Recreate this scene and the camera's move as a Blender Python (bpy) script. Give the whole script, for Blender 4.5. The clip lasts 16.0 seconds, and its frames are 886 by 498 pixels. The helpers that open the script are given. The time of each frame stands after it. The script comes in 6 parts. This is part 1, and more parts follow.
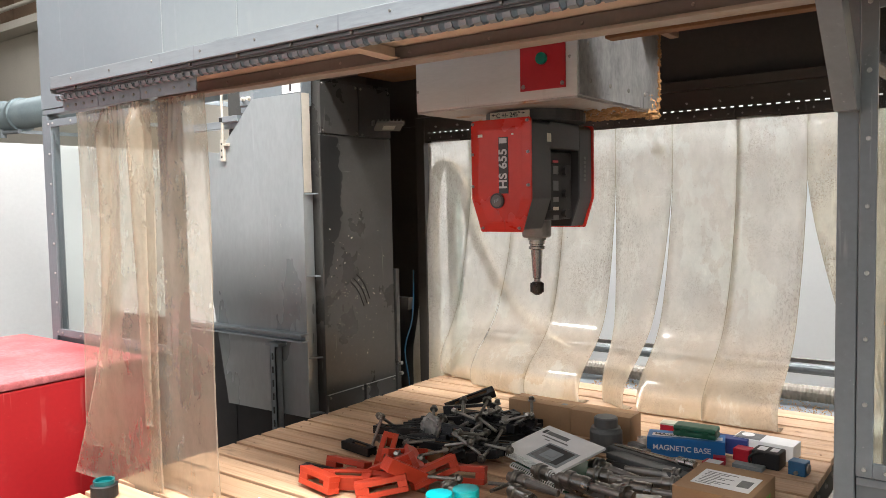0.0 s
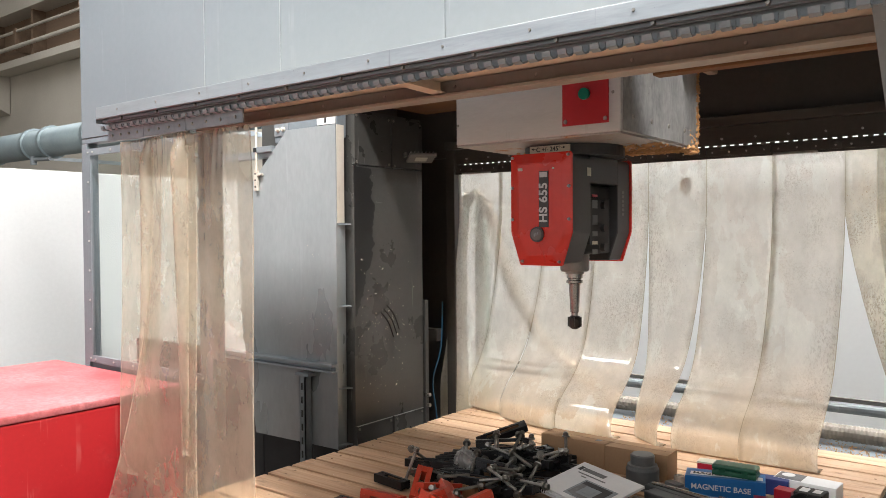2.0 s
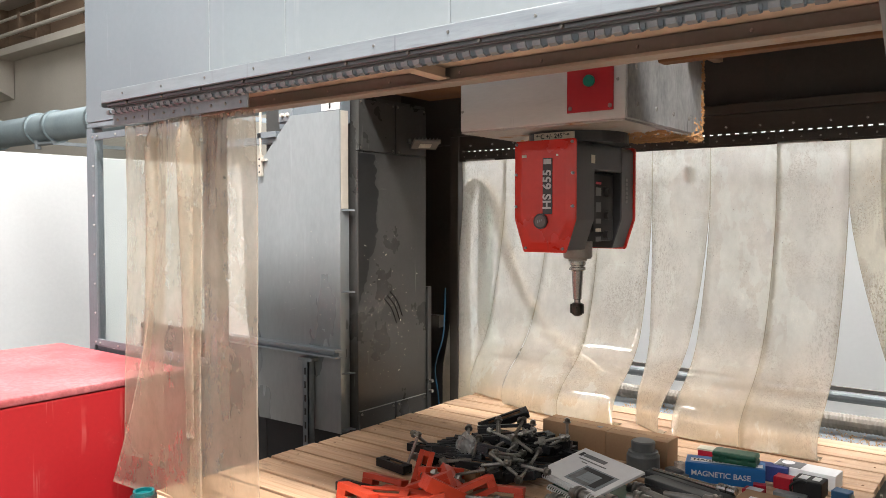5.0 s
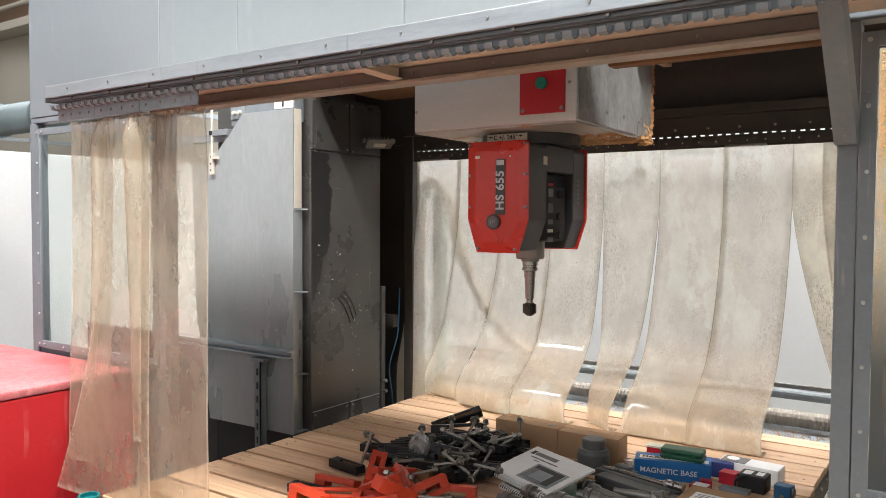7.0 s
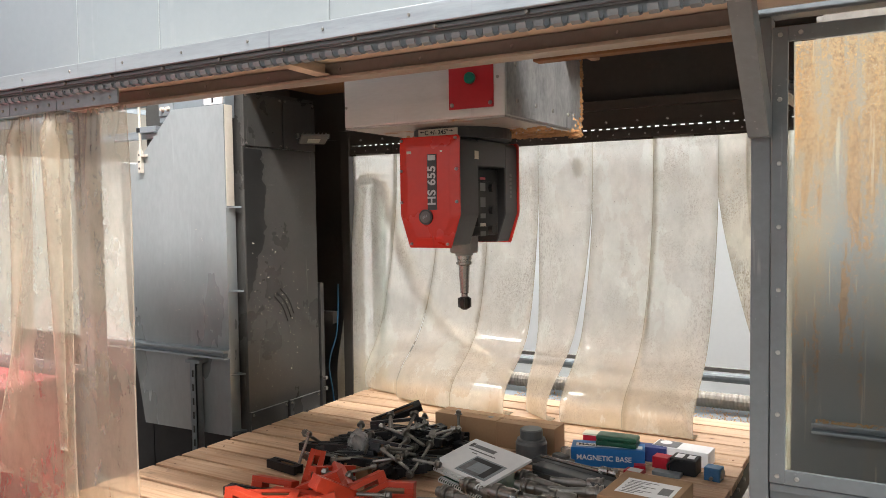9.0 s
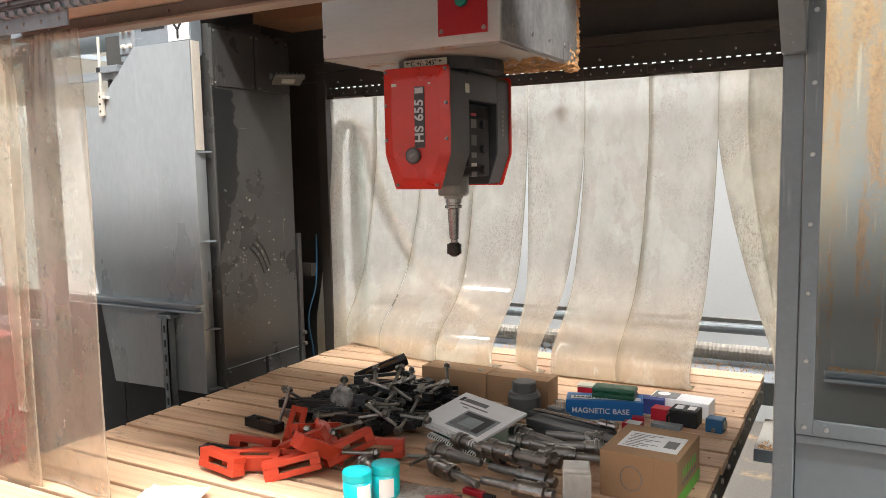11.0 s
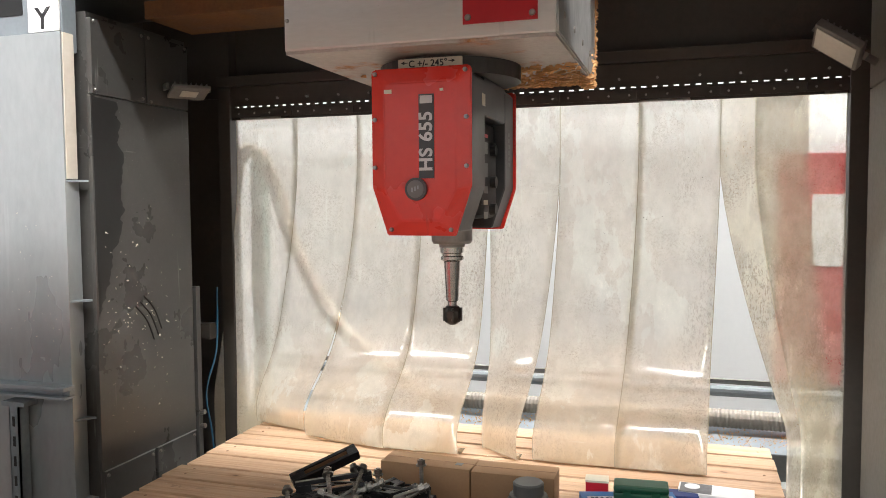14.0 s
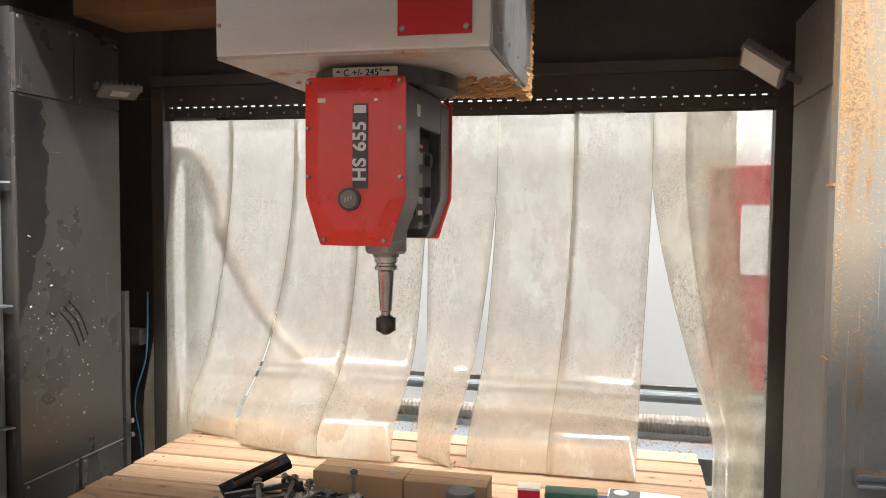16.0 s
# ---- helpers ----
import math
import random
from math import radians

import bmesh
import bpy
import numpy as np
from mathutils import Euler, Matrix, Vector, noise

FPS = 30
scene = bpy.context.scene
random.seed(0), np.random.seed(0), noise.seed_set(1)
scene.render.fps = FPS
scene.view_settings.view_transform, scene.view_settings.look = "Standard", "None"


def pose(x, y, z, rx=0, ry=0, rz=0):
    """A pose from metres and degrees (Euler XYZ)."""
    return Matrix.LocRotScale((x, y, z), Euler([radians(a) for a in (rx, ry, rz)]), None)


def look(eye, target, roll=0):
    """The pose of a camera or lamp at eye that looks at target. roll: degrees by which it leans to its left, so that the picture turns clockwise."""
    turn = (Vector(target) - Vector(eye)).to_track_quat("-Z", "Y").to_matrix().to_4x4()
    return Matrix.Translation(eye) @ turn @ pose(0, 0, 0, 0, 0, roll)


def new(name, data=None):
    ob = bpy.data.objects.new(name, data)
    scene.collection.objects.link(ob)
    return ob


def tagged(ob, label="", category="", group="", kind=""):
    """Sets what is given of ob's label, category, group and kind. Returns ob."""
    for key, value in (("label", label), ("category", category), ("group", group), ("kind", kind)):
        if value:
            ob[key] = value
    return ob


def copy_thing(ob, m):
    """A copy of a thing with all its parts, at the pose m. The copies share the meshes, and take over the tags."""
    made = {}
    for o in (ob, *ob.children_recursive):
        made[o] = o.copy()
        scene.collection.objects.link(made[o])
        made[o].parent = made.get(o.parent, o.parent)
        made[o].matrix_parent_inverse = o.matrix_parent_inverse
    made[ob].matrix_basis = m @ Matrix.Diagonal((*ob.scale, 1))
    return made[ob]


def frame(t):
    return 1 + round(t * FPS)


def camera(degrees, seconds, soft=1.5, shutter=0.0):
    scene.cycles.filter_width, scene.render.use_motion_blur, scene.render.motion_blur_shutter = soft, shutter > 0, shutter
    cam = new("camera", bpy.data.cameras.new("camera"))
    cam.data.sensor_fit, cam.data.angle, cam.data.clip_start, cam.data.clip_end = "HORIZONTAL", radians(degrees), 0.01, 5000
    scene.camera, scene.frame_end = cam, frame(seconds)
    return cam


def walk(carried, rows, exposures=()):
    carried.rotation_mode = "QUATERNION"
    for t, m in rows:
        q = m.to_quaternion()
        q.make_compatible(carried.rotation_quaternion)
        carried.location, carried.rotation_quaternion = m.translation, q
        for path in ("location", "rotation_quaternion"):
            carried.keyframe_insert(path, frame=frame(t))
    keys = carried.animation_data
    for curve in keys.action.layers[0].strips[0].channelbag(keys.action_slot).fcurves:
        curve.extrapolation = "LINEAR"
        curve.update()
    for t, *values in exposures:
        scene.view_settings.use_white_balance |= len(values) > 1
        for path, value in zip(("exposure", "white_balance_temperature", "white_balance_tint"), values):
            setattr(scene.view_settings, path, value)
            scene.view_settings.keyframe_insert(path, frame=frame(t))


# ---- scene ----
cam = camera(59.8, 16.0, soft=0.6)
PATH = [
    (0, (0.094, 0.1, 1.639), (-1.09, 1.707, 1.517), -1.1),
    (0.5, (0.082, 0.085, 1.651), (-1.116, 1.686, 1.607), -1.0),
    (1, (0.07, 0.076, 1.649), (-1.136, 1.671, 1.62), -0.9),
    (1.5, (0.05, 0.066, 1.652), (-1.159, 1.659, 1.617), -0.7),
    (2, (0.037, 0.058, 1.648), (-1.18, 1.645, 1.604), -0.4),
    (2.5, (0.026, 0.053, 1.649), (-1.199, 1.633, 1.596), -0.3),
    (3, (0.022, 0.053, 1.651), (-1.215, 1.623, 1.59), -0.1),
    (3.5, (0.024, 0.048, 1.653), (-1.222, 1.611, 1.588), -0.1),
    (6, (0.046, 0.052, 1.638), (-1.136, 1.662, 1.553), 0.2),
    (6.5, (0.046, 0.051, 1.645), (-1.111, 1.681, 1.561), 0.3),
    (7, (0.048, 0.053, 1.647), (-1.082, 1.702, 1.569), 0.3),
    (7.5, (0.054, 0.059, 1.647), (-1.049, 1.726, 1.576), 0.2),
    (8, (0.061, 0.06, 1.644), (-1.016, 1.744, 1.581), -0.0),
    (8.5, (0.066, 0.069, 1.642), (-0.979, 1.773, 1.577), -0.4),
    (9, (0.077, 0.075, 1.657), (-0.933, 1.799, 1.558), -0.8),
    (9.5, (0.071, 0.079, 1.646), (-0.906, 1.818, 1.494), -1.2),
    (9.7, (0.072, 0.081, 1.627), (-0.897, 1.821, 1.438), -1.3),
    (11.8, (-0.186, 0.311, 1.604), (-1.121, 2.066, 1.391), -0.9),
    (12, (-0.236, 0.342, 1.607), (-1.154, 2.107, 1.402), -0.9),
    (12.5, (-0.456, 0.458, 1.603), (-1.296, 2.265, 1.434), -0.8),
    (13, (-0.579, 0.567, 1.604), (-1.323, 2.418, 1.469), -0.7),
    (13.5, (-0.606, 0.588, 1.614), (-1.272, 2.469, 1.489), -0.6),
    (14, (-0.615, 0.587, 1.609), (-1.214, 2.492, 1.493), -0.4),
    (14.5, (-0.614, 0.597, 1.612), (-1.158, 2.518, 1.495), -0.0),
    (15, (-0.606, 0.601, 1.614), (-1.114, 2.532, 1.497), 0.1),
    (15.5, (-0.601, 0.599, 1.623), (-1.078, 2.538, 1.506), 0.3),
    (16, (-0.597, 0.595, 1.627), (-1.053, 2.539, 1.516), 0.5),
]
walk(cam, [(t, look(eye, target, roll)) for t, eye, target, roll in PATH], exposures=[(0, -0.36), (9.5, -0.3), (12.5, -0.21), (16, -0.09)])


# ---------- light ----------
world = bpy.data.worlds.new("hall_air")
scene.world = world
world.use_nodes = True
sky = world.node_tree.nodes.new("ShaderNodeTexSky")
sky.sky_type, sky.sun_disc, sky.sun_elevation, sky.sun_rotation = "NISHITA", False, radians(50), radians(170)
world.node_tree.links.new(sky.outputs[0], world.node_tree.nodes["Background"].inputs[0])
world.node_tree.nodes["Background"].inputs[1].default_value = 0.08


def area_lamp(name, x, y, z, sx, sy, watts, colour):
    """A rectangular area lamp facing down, placed at an opening out of view."""
    data = bpy.data.lights.new(name, "AREA")
    data.shape, data.size, data.size_y, data.energy, data.color = "RECTANGLE", sx, sy, watts, colour
    ob = new(name, data)
    ob.matrix_world = pose(x, y, z)
    return ob


ROOF_Z = 5.6
# The first fits the column's shadow edge; the other three are added fill.
ROOF_LAMPS = [(-0.3, 0.25, 7.8, 0.45, 1750), (-1.6, -3.6, 7.0, 1.1, 150), (-1.6, 4.55, 7.0, 0.8, 1050), (-8.6, 2.4, 3.0, 3.0, 130)]
for rx, ry, sx, sy, watts in ROOF_LAMPS:
    area_lamp("unseen_roof_lamp", rx, ry, ROOF_Z + 0.12, sx, sy, watts, (1.0, 0.985, 0.96))
# Unseen fill lamp, added to brighten what faces the front.
front_fill_lamp = area_lamp("front_fill", -5.5, -6.1, 3.55, 17.0, 3.3, 150, (1.0, 0.985, 0.96))
front_fill_lamp.matrix_world = pose(-5.5, -6.1, 3.55, 90, 0, 0)


# ---------- materials ----------
def node(nt, kind, **values):
    n = nt.nodes.new(kind)
    for key, value in values.items():
        n.inputs[key].default_value = value
    return n


def noise_tex(nt, coords, scale, detail=4.0, rough=0.55, stretch=None):
    tex = node(nt, "ShaderNodeTexNoise", Scale=scale, Detail=detail, Roughness=rough)
    src = coords
    if stretch:
        mapping = nt.nodes.new("ShaderNodeMapping")
        mapping.inputs["Scale"].default_value = stretch
        nt.links.new(coords, mapping.inputs["Vector"])
        src = mapping.outputs[0]
    nt.links.new(src, tex.inputs["Vector"])
    return tex.outputs["Fac"]


def ramp(nt, fac, a, b, lo=0.0, hi=1.0):
    r = nt.nodes.new("ShaderNodeMapRange")
    r.inputs["From Min"].default_value, r.inputs["From Max"].default_value = a, b
    r.inputs["To Min"].default_value, r.inputs["To Max"].default_value = lo, hi
    nt.links.new(fac, r.inputs["Value"])
    return r.outputs[0]


def blend(nt, fac, c1, c2):
    m = nt.nodes.new("ShaderNodeMix")
    m.data_type = "RGBA"
    for sock, val in ((m.inputs["Factor"], fac), (m.inputs["A"], c1), (m.inputs["B"], c2)):
        if isinstance(val, (int, float)):
            sock.default_value = val
        elif isinstance(val, (tuple, list)):
            sock.default_value = (*val, 1)
        else:
            nt.links.new(val, sock)
    return m.outputs["Result"]


def combine(nt, kind, a, b):
    m = nt.nodes.new("ShaderNodeMath")
    m.operation = kind
    for sock, val in zip(m.inputs, (a, b)):
        if isinstance(val, (int, float)):
            sock.default_value = val
        else:
            nt.links.new(val, sock)
    return m.outputs[0]


def surface(name, colour, dark=None, rough=0.5, metal=0.0, big=3.0, fine=60.0, bump=0.1, stretch=None, stain=None, stain_at=(0.55, 0.72), stain_scale=4.0,
            stain_stretch=None, vary=0.0, coat=0.0, marks=None, knots=False):
    """A painted, metal or raw surface with broad blotches, fine grain, relief and stains."""
    m = bpy.data.materials.new(name)
    m.use_nodes = True
    nt = m.node_tree
    bsdf = nt.nodes["Principled BSDF"]
    co = nt.nodes.new("ShaderNodeTexCoord").outputs["Object"]
    if vary:
        info = nt.nodes.new("ShaderNodeObjectInfo")
        shift = nt.nodes.new("ShaderNodeVectorMath")
        shift.operation = "MULTIPLY_ADD"
        shift.inputs[1].default_value = (1, 1, 1)
        nt.links.new(co, shift.inputs[0])
        grow = nt.nodes.new("ShaderNodeVectorMath")
        grow.operation = "SCALE"
        grow.inputs[0].default_value = (17, 31, 23)
        nt.links.new(info.outputs["Random"], grow.inputs["Scale"])
        nt.links.new(grow.outputs[0], shift.inputs[2])
        co = shift.outputs[0]
    dark = dark or tuple(c * 0.72 for c in colour)
    f1 = noise_tex(nt, co, big, 5, 0.6, stretch)
    f2 = noise_tex(nt, co, fine, 3, 0.6, stretch)
    mixed = combine(nt, "ADD", combine(nt, "MULTIPLY", f1, 0.7), combine(nt, "MULTIPLY", f2, 0.3))
    col = blend(nt, ramp(nt, mixed, 0.35, 0.65), dark, colour)
    if vary:
        col = blend(nt, ramp(nt, info.outputs["Random"], 0, 1, 0, vary), col, dark)
    rough_out = ramp(nt, f1, 0.3, 0.7, rough * 0.85, min(1, rough * 1.2))
    if stain:
        fs = noise_tex(nt, co, stain_scale, 6, 0.65, stain_stretch)
        mask = ramp(nt, fs, *stain_at)
        col = blend(nt, mask, col, blend(nt, ramp(nt, f2, 0.4, 0.6), tuple(c * 0.62 for c in stain), stain))
        rough_out = combine(nt, "MAXIMUM", rough_out, combine(nt, "MULTIPLY", mask, 0.85))
        if metal:
            nt.links.new(combine(nt, "MULTIPLY", combine(nt, "SUBTRACT", 1.0, mask), metal), bsdf.inputs["Metallic"])
    elif metal:
        bsdf.inputs["Metallic"].default_value = metal
    if marks:
        mark_colour, mark_amount = marks
        line_a = ramp(nt, noise_tex(nt, co, 26.0, 3, 0.6, (1, 1, 0.06)), 0.655, 0.68)
        line_b = ramp(nt, noise_tex(nt, co, 22.0, 3, 0.6, (0.08, 0.08, 1)), 0.69, 0.71)
        spot = ramp(nt, noise_tex(nt, co, 150.0, 2, 0.5), 0.735, 0.755)
        lines = combine(nt, "MULTIPLY", combine(nt, "MAXIMUM", line_a, line_b), ramp(nt, noise_tex(nt, co, 5.0, 3, 0.6), 0.45, 0.6))
        col = blend(nt, combine(nt, "MULTIPLY", combine(nt, "MAXIMUM", lines, spot), mark_amount), col, mark_colour)
    if knots:
        place = nt.nodes.new("ShaderNodeMapping")
        place.inputs["Scale"].default_value = (0.55, 1.0, 0.3)
        nt.links.new(co, place.inputs["Vector"])
        cell = node(nt, "ShaderNodeTexVoronoi", Scale=7.0)
        nt.links.new(place.outputs[0], cell.inputs["Vector"])
        eye = combine(nt, "ADD", cell.outputs["Distance"], combine(nt, "MULTIPLY", f2, 0.06))
        col = blend(nt, ramp(nt, eye, 0.19, 0.1, 0, 0.45), col, (0.36, 0.19, 0.09))
        col = blend(nt, ramp(nt, eye, 0.1, 0.075), col, (0.13, 0.06, 0.03))
        year = noise_tex(nt, co, 9.0, 4, 0.6, (0.12, 9, 9))
        col = blend(nt, ramp(nt, year, 0.5, 0.62, 0, 0.45), col, (0.4, 0.22, 0.11))
    nt.links.new(col, bsdf.inputs["Base Color"])
    nt.links.new(rough_out, bsdf.inputs["Roughness"])
    if coat:
        bsdf.inputs["Coat Weight"].default_value = coat
    if bump:
        b = node(nt, "ShaderNodeBump", Strength=bump, Distance=0.004)
        nt.links.new(mixed, b.inputs["Height"])
        nt.links.new(b.outputs[0], bsdf.inputs["Normal"])
    return m


def pvc(name, tint, clear, haze, dirt, dirt_amount, mottle=0.88, film=None, facing_share=0.4):
    """Soft clear plastic sheet: part of the light passes straight, part is scattered, the face is glossy."""
    m = bpy.data.materials.new(name)
    m.use_nodes = True
    nt = m.node_tree
    nt.nodes.remove(nt.nodes["Principled BSDF"])
    out = nt.nodes["Material Output"]
    co = nt.nodes.new("ShaderNodeTexCoord").outputs["Object"]
    f1 = noise_tex(nt, co, 3.0, 6, 0.65)
    f2 = noise_tex(nt, co, 70.0, 6, 0.75, (1, 1, 0.5))
    f3 = noise_tex(nt, co, 230.0, 2, 0.5)
    f4 = noise_tex(nt, co, 9.0, 10, 0.72, (1, 1, 0.6))
    mask = combine(nt, "MULTIPLY", ramp(nt, f1, 0.5, 0.74, 0, 0.8), ramp(nt, f2, 0.5, 0.56))
    speck = combine(nt, "MULTIPLY", ramp(nt, f3, 0.66, 0.69), ramp(nt, f1, 0.42, 0.58))
    dirty = combine(nt, "MULTIPLY", combine(nt, "MAXIMUM", mask, speck), dirt_amount)
    col = blend(nt, ramp(nt, f4, 0.42, 0.58), tuple(c * mottle for c in haze), haze)
    col = blend(nt, dirty, col, dirt)
    patch = ramp(nt, noise_tex(nt, co, 5.0, 5, 0.6), 0.46, 0.64)
    col = blend(nt, combine(nt, "MULTIPLY", patch, ramp(nt, noise_tex(nt, co, 130.0, 4, 0.7), 0.5, 0.58, 0, 0.42 * dirt_amount)), col, dirt)
    col = blend(nt, combine(nt, "MULTIPLY", patch, ramp(nt, noise_tex(nt, co, 320.0, 2, 0.5), 0.62, 0.66, 0, 0.7 * dirt_amount)), col, dirt)
    body_fac = combine(nt, "ADD", ramp(nt, f4, 0.4, 0.6, 0.94 - clear, 1.04 - clear), combine(nt, "MULTIPLY", dirty, 0.3))
    # Below a noisy height line the colour turns yellower, with darker crumbs.
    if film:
        low, high, low_colour = film
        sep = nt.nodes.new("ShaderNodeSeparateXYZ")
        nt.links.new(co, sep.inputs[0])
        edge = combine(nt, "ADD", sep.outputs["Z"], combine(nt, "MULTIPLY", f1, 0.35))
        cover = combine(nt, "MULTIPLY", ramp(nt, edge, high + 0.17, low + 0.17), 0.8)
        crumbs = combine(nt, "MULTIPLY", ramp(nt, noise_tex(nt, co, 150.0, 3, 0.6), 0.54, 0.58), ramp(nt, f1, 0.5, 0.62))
        col = blend(nt, cover, col, low_colour)
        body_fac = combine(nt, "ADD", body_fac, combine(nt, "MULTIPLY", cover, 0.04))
        col = blend(nt, combine(nt, "MULTIPLY", crumbs, ramp(nt, edge, high + 0.1, low + 0.17)), col, tuple(c * 0.68 for c in low_colour))
    rubbed = combine(nt, "MAXIMUM", ramp(nt, noise_tex(nt, co, 16.0, 4, 0.6, (1, 1, 0.1)), 0.61, 0.64), ramp(nt, noise_tex(nt, co, 20.0, 4, 0.6, (0.12, 0.12, 1)), 0.66, 0.69))
    rubbed = combine(nt, "MULTIPLY", rubbed, ramp(nt, f4, 0.45, 0.55, 0, 0.8 * dirt_amount))
    col = blend(nt, rubbed, col, tuple(min(0.97, c * 1.12) for c in haze))
    smear = combine(nt, "MULTIPLY", ramp(nt, noise_tex(nt, co, 5.5, 7, 0.62, (1, 1, 0.5)), 0.545, 0.56), ramp(nt, noise_tex(nt, co, 2.2, 3, 0.5), 0.42, 0.5))
    col = blend(nt, combine(nt, "MULTIPLY", smear, 0.95 * dirt_amount), col, tuple(min(0.97, c * 1.14) for c in haze))
    grime = combine(nt, "MULTIPLY", ramp(nt, noise_tex(nt, co, 2.6, 4, 0.6, (1, 1, 0.6)), 0.5, 0.62), ramp(nt, noise_tex(nt, co, 170.0, 5, 0.75, (1, 1, 0.4)), 0.52, 0.57))
    col = blend(nt, combine(nt, "MULTIPLY", grime, 0.5 * dirt_amount), col, tuple(c * 0.8 for c in dirt))
    scatter = nt.nodes.new("ShaderNodeBsdfTranslucent")
    nt.links.new(col, scatter.inputs["Color"])
    face = nt.nodes.new("ShaderNodeBsdfDiffuse")
    nt.links.new(col, face.inputs["Color"])
    soft = nt.nodes.new("ShaderNodeMixShader")
    soft.inputs[0].default_value = facing_share
    nt.links.new(scatter.outputs[0], soft.inputs[1])
    nt.links.new(face.outputs[0], soft.inputs[2])
    thru = nt.nodes.new("ShaderNodeBsdfTransparent")
    thru.inputs["Color"].default_value = (*tint, 1)
    body = nt.nodes.new("ShaderNodeMixShader")
    nt.links.new(combine(nt, "MINIMUM", body_fac, 1.0), body.inputs[0])
    nt.links.new(thru.outputs[0], body.inputs[1])
    nt.links.new(soft.outputs[0], body.inputs[2])
    gloss = node(nt, "ShaderNodeBsdfGlossy", Roughness=0.1)
    facing = node(nt, "ShaderNodeLayerWeight", Blend=0.5)
    sheen = combine(nt, "ADD", combine(nt, "MULTIPLY", combine(nt, "POWER", facing.outputs["Facing"], 4.0), 0.5), 0.06)
    last = nt.nodes.new("ShaderNodeMixShader")
    wave = node(nt, "ShaderNodeBump", Strength=0.05, Distance=0.01)
    nt.links.new(f1, wave.inputs["Height"])
    nt.links.new(wave.outputs[0], gloss.inputs["Normal"])
    nt.links.new(sheen, last.inputs[0])
    nt.links.new(body.outputs[0], last.inputs[1])
    nt.links.new(gloss.outputs[0], last.inputs[2])
    nt.links.new(last.outputs[0], out.inputs["Surface"])
    return m


def clear_pane(name, tint=(0.93, 0.95, 0.94)):
    m = bpy.data.materials.new(name)
    m.use_nodes = True
    nt = m.node_tree
    nt.nodes.remove(nt.nodes["Principled BSDF"])
    thru = nt.nodes.new("ShaderNodeBsdfTransparent")
    thru.inputs["Color"].default_value = (*tint, 1)
    gloss = node(nt, "ShaderNodeBsdfGlossy", Roughness=0.04)
    facing = node(nt, "ShaderNodeLayerWeight", Blend=0.5)
    sheen = combine(nt, "ADD", combine(nt, "MULTIPLY", combine(nt, "POWER", facing.outputs["Facing"], 5.0), 0.4), 0.006)
    mix = nt.nodes.new("ShaderNodeMixShader")
    nt.links.new(sheen, mix.inputs[0])
    nt.links.new(thru.outputs[0], mix.inputs[1])
    nt.links.new(gloss.outputs[0], mix.inputs[2])
    nt.links.new(mix.outputs[0], nt.nodes["Material Output"].inputs["Surface"])
    return m


def dusty_plate(name):
    """Grey guard paint under a thin tan dust film, with rust-brown runs of damp sawdust."""
    m = bpy.data.materials.new(name)
    m.use_nodes = True
    nt = m.node_tree
    bsdf = nt.nodes["Principled BSDF"]
    co = nt.nodes.new("ShaderNodeTexCoord").outputs["Object"]
    sep = nt.nodes.new("ShaderNodeSeparateXYZ")
    nt.links.new(co, sep.inputs[0])
    broad = noise_tex(nt, co, 4.0, 5, 0.6, (1.5, 1, 0.5))
    fine = noise_tex(nt, co, 130.0, 5, 0.75)
    runs = noise_tex(nt, co, 15.0, 7, 0.62, (1.6, 1, 0.16))
    hair = noise_tex(nt, co, 60.0, 3, 0.6, (1.5, 1, 0.05))
    col = blend(nt, ramp(nt, fine, 0.35, 0.65), (0.18, 0.197, 0.208), (0.215, 0.235, 0.249))
    film = ramp(nt, combine(nt, "ADD", combine(nt, "MULTIPLY", sep.outputs["Z"], 0.4), broad), 0.95, 1.35, 0.12, 0.8)
    col = blend(nt, film, col, (0.3, 0.245, 0.17))
    edge = combine(nt, "ADD", combine(nt, "ADD", runs, combine(nt, "MULTIPLY", fine, 0.45)), combine(nt, "MULTIPLY", ramp(nt, sep.outputs["Z"], 1.5, 2.1), 0.12))
    keep = ramp(nt, sep.outputs["Z"], 1.09, 1.2)
    crust = combine(nt, "MULTIPLY", ramp(nt, edge, 0.79, 0.83, 0, 0.7), keep)
    tone = blend(nt, ramp(nt, sep.outputs["Z"], 1.5, 2.0), (0.32, 0.18, 0.08), (0.42, 0.275, 0.135))
    col = blend(nt, crust, col, blend(nt, ramp(nt, fine, 0.4, 0.56), (0.2, 0.095, 0.035), tone))
    col = blend(nt, ramp(nt, hair, 0.64, 0.68, 0, 0.4), col, (0.5, 0.44, 0.34))
    nt.links.new(col, bsdf.inputs["Base Color"])
    bsdf.inputs["Roughness"].default_value = 0.55
    relief = node(nt, "ShaderNodeBump", Strength=0.4, Distance=0.003)
    nt.links.new(combine(nt, "MULTIPLY", crust, fine), relief.inputs["Height"])
    nt.links.new(relief.outputs[0], bsdf.inputs["Normal"])
    return m


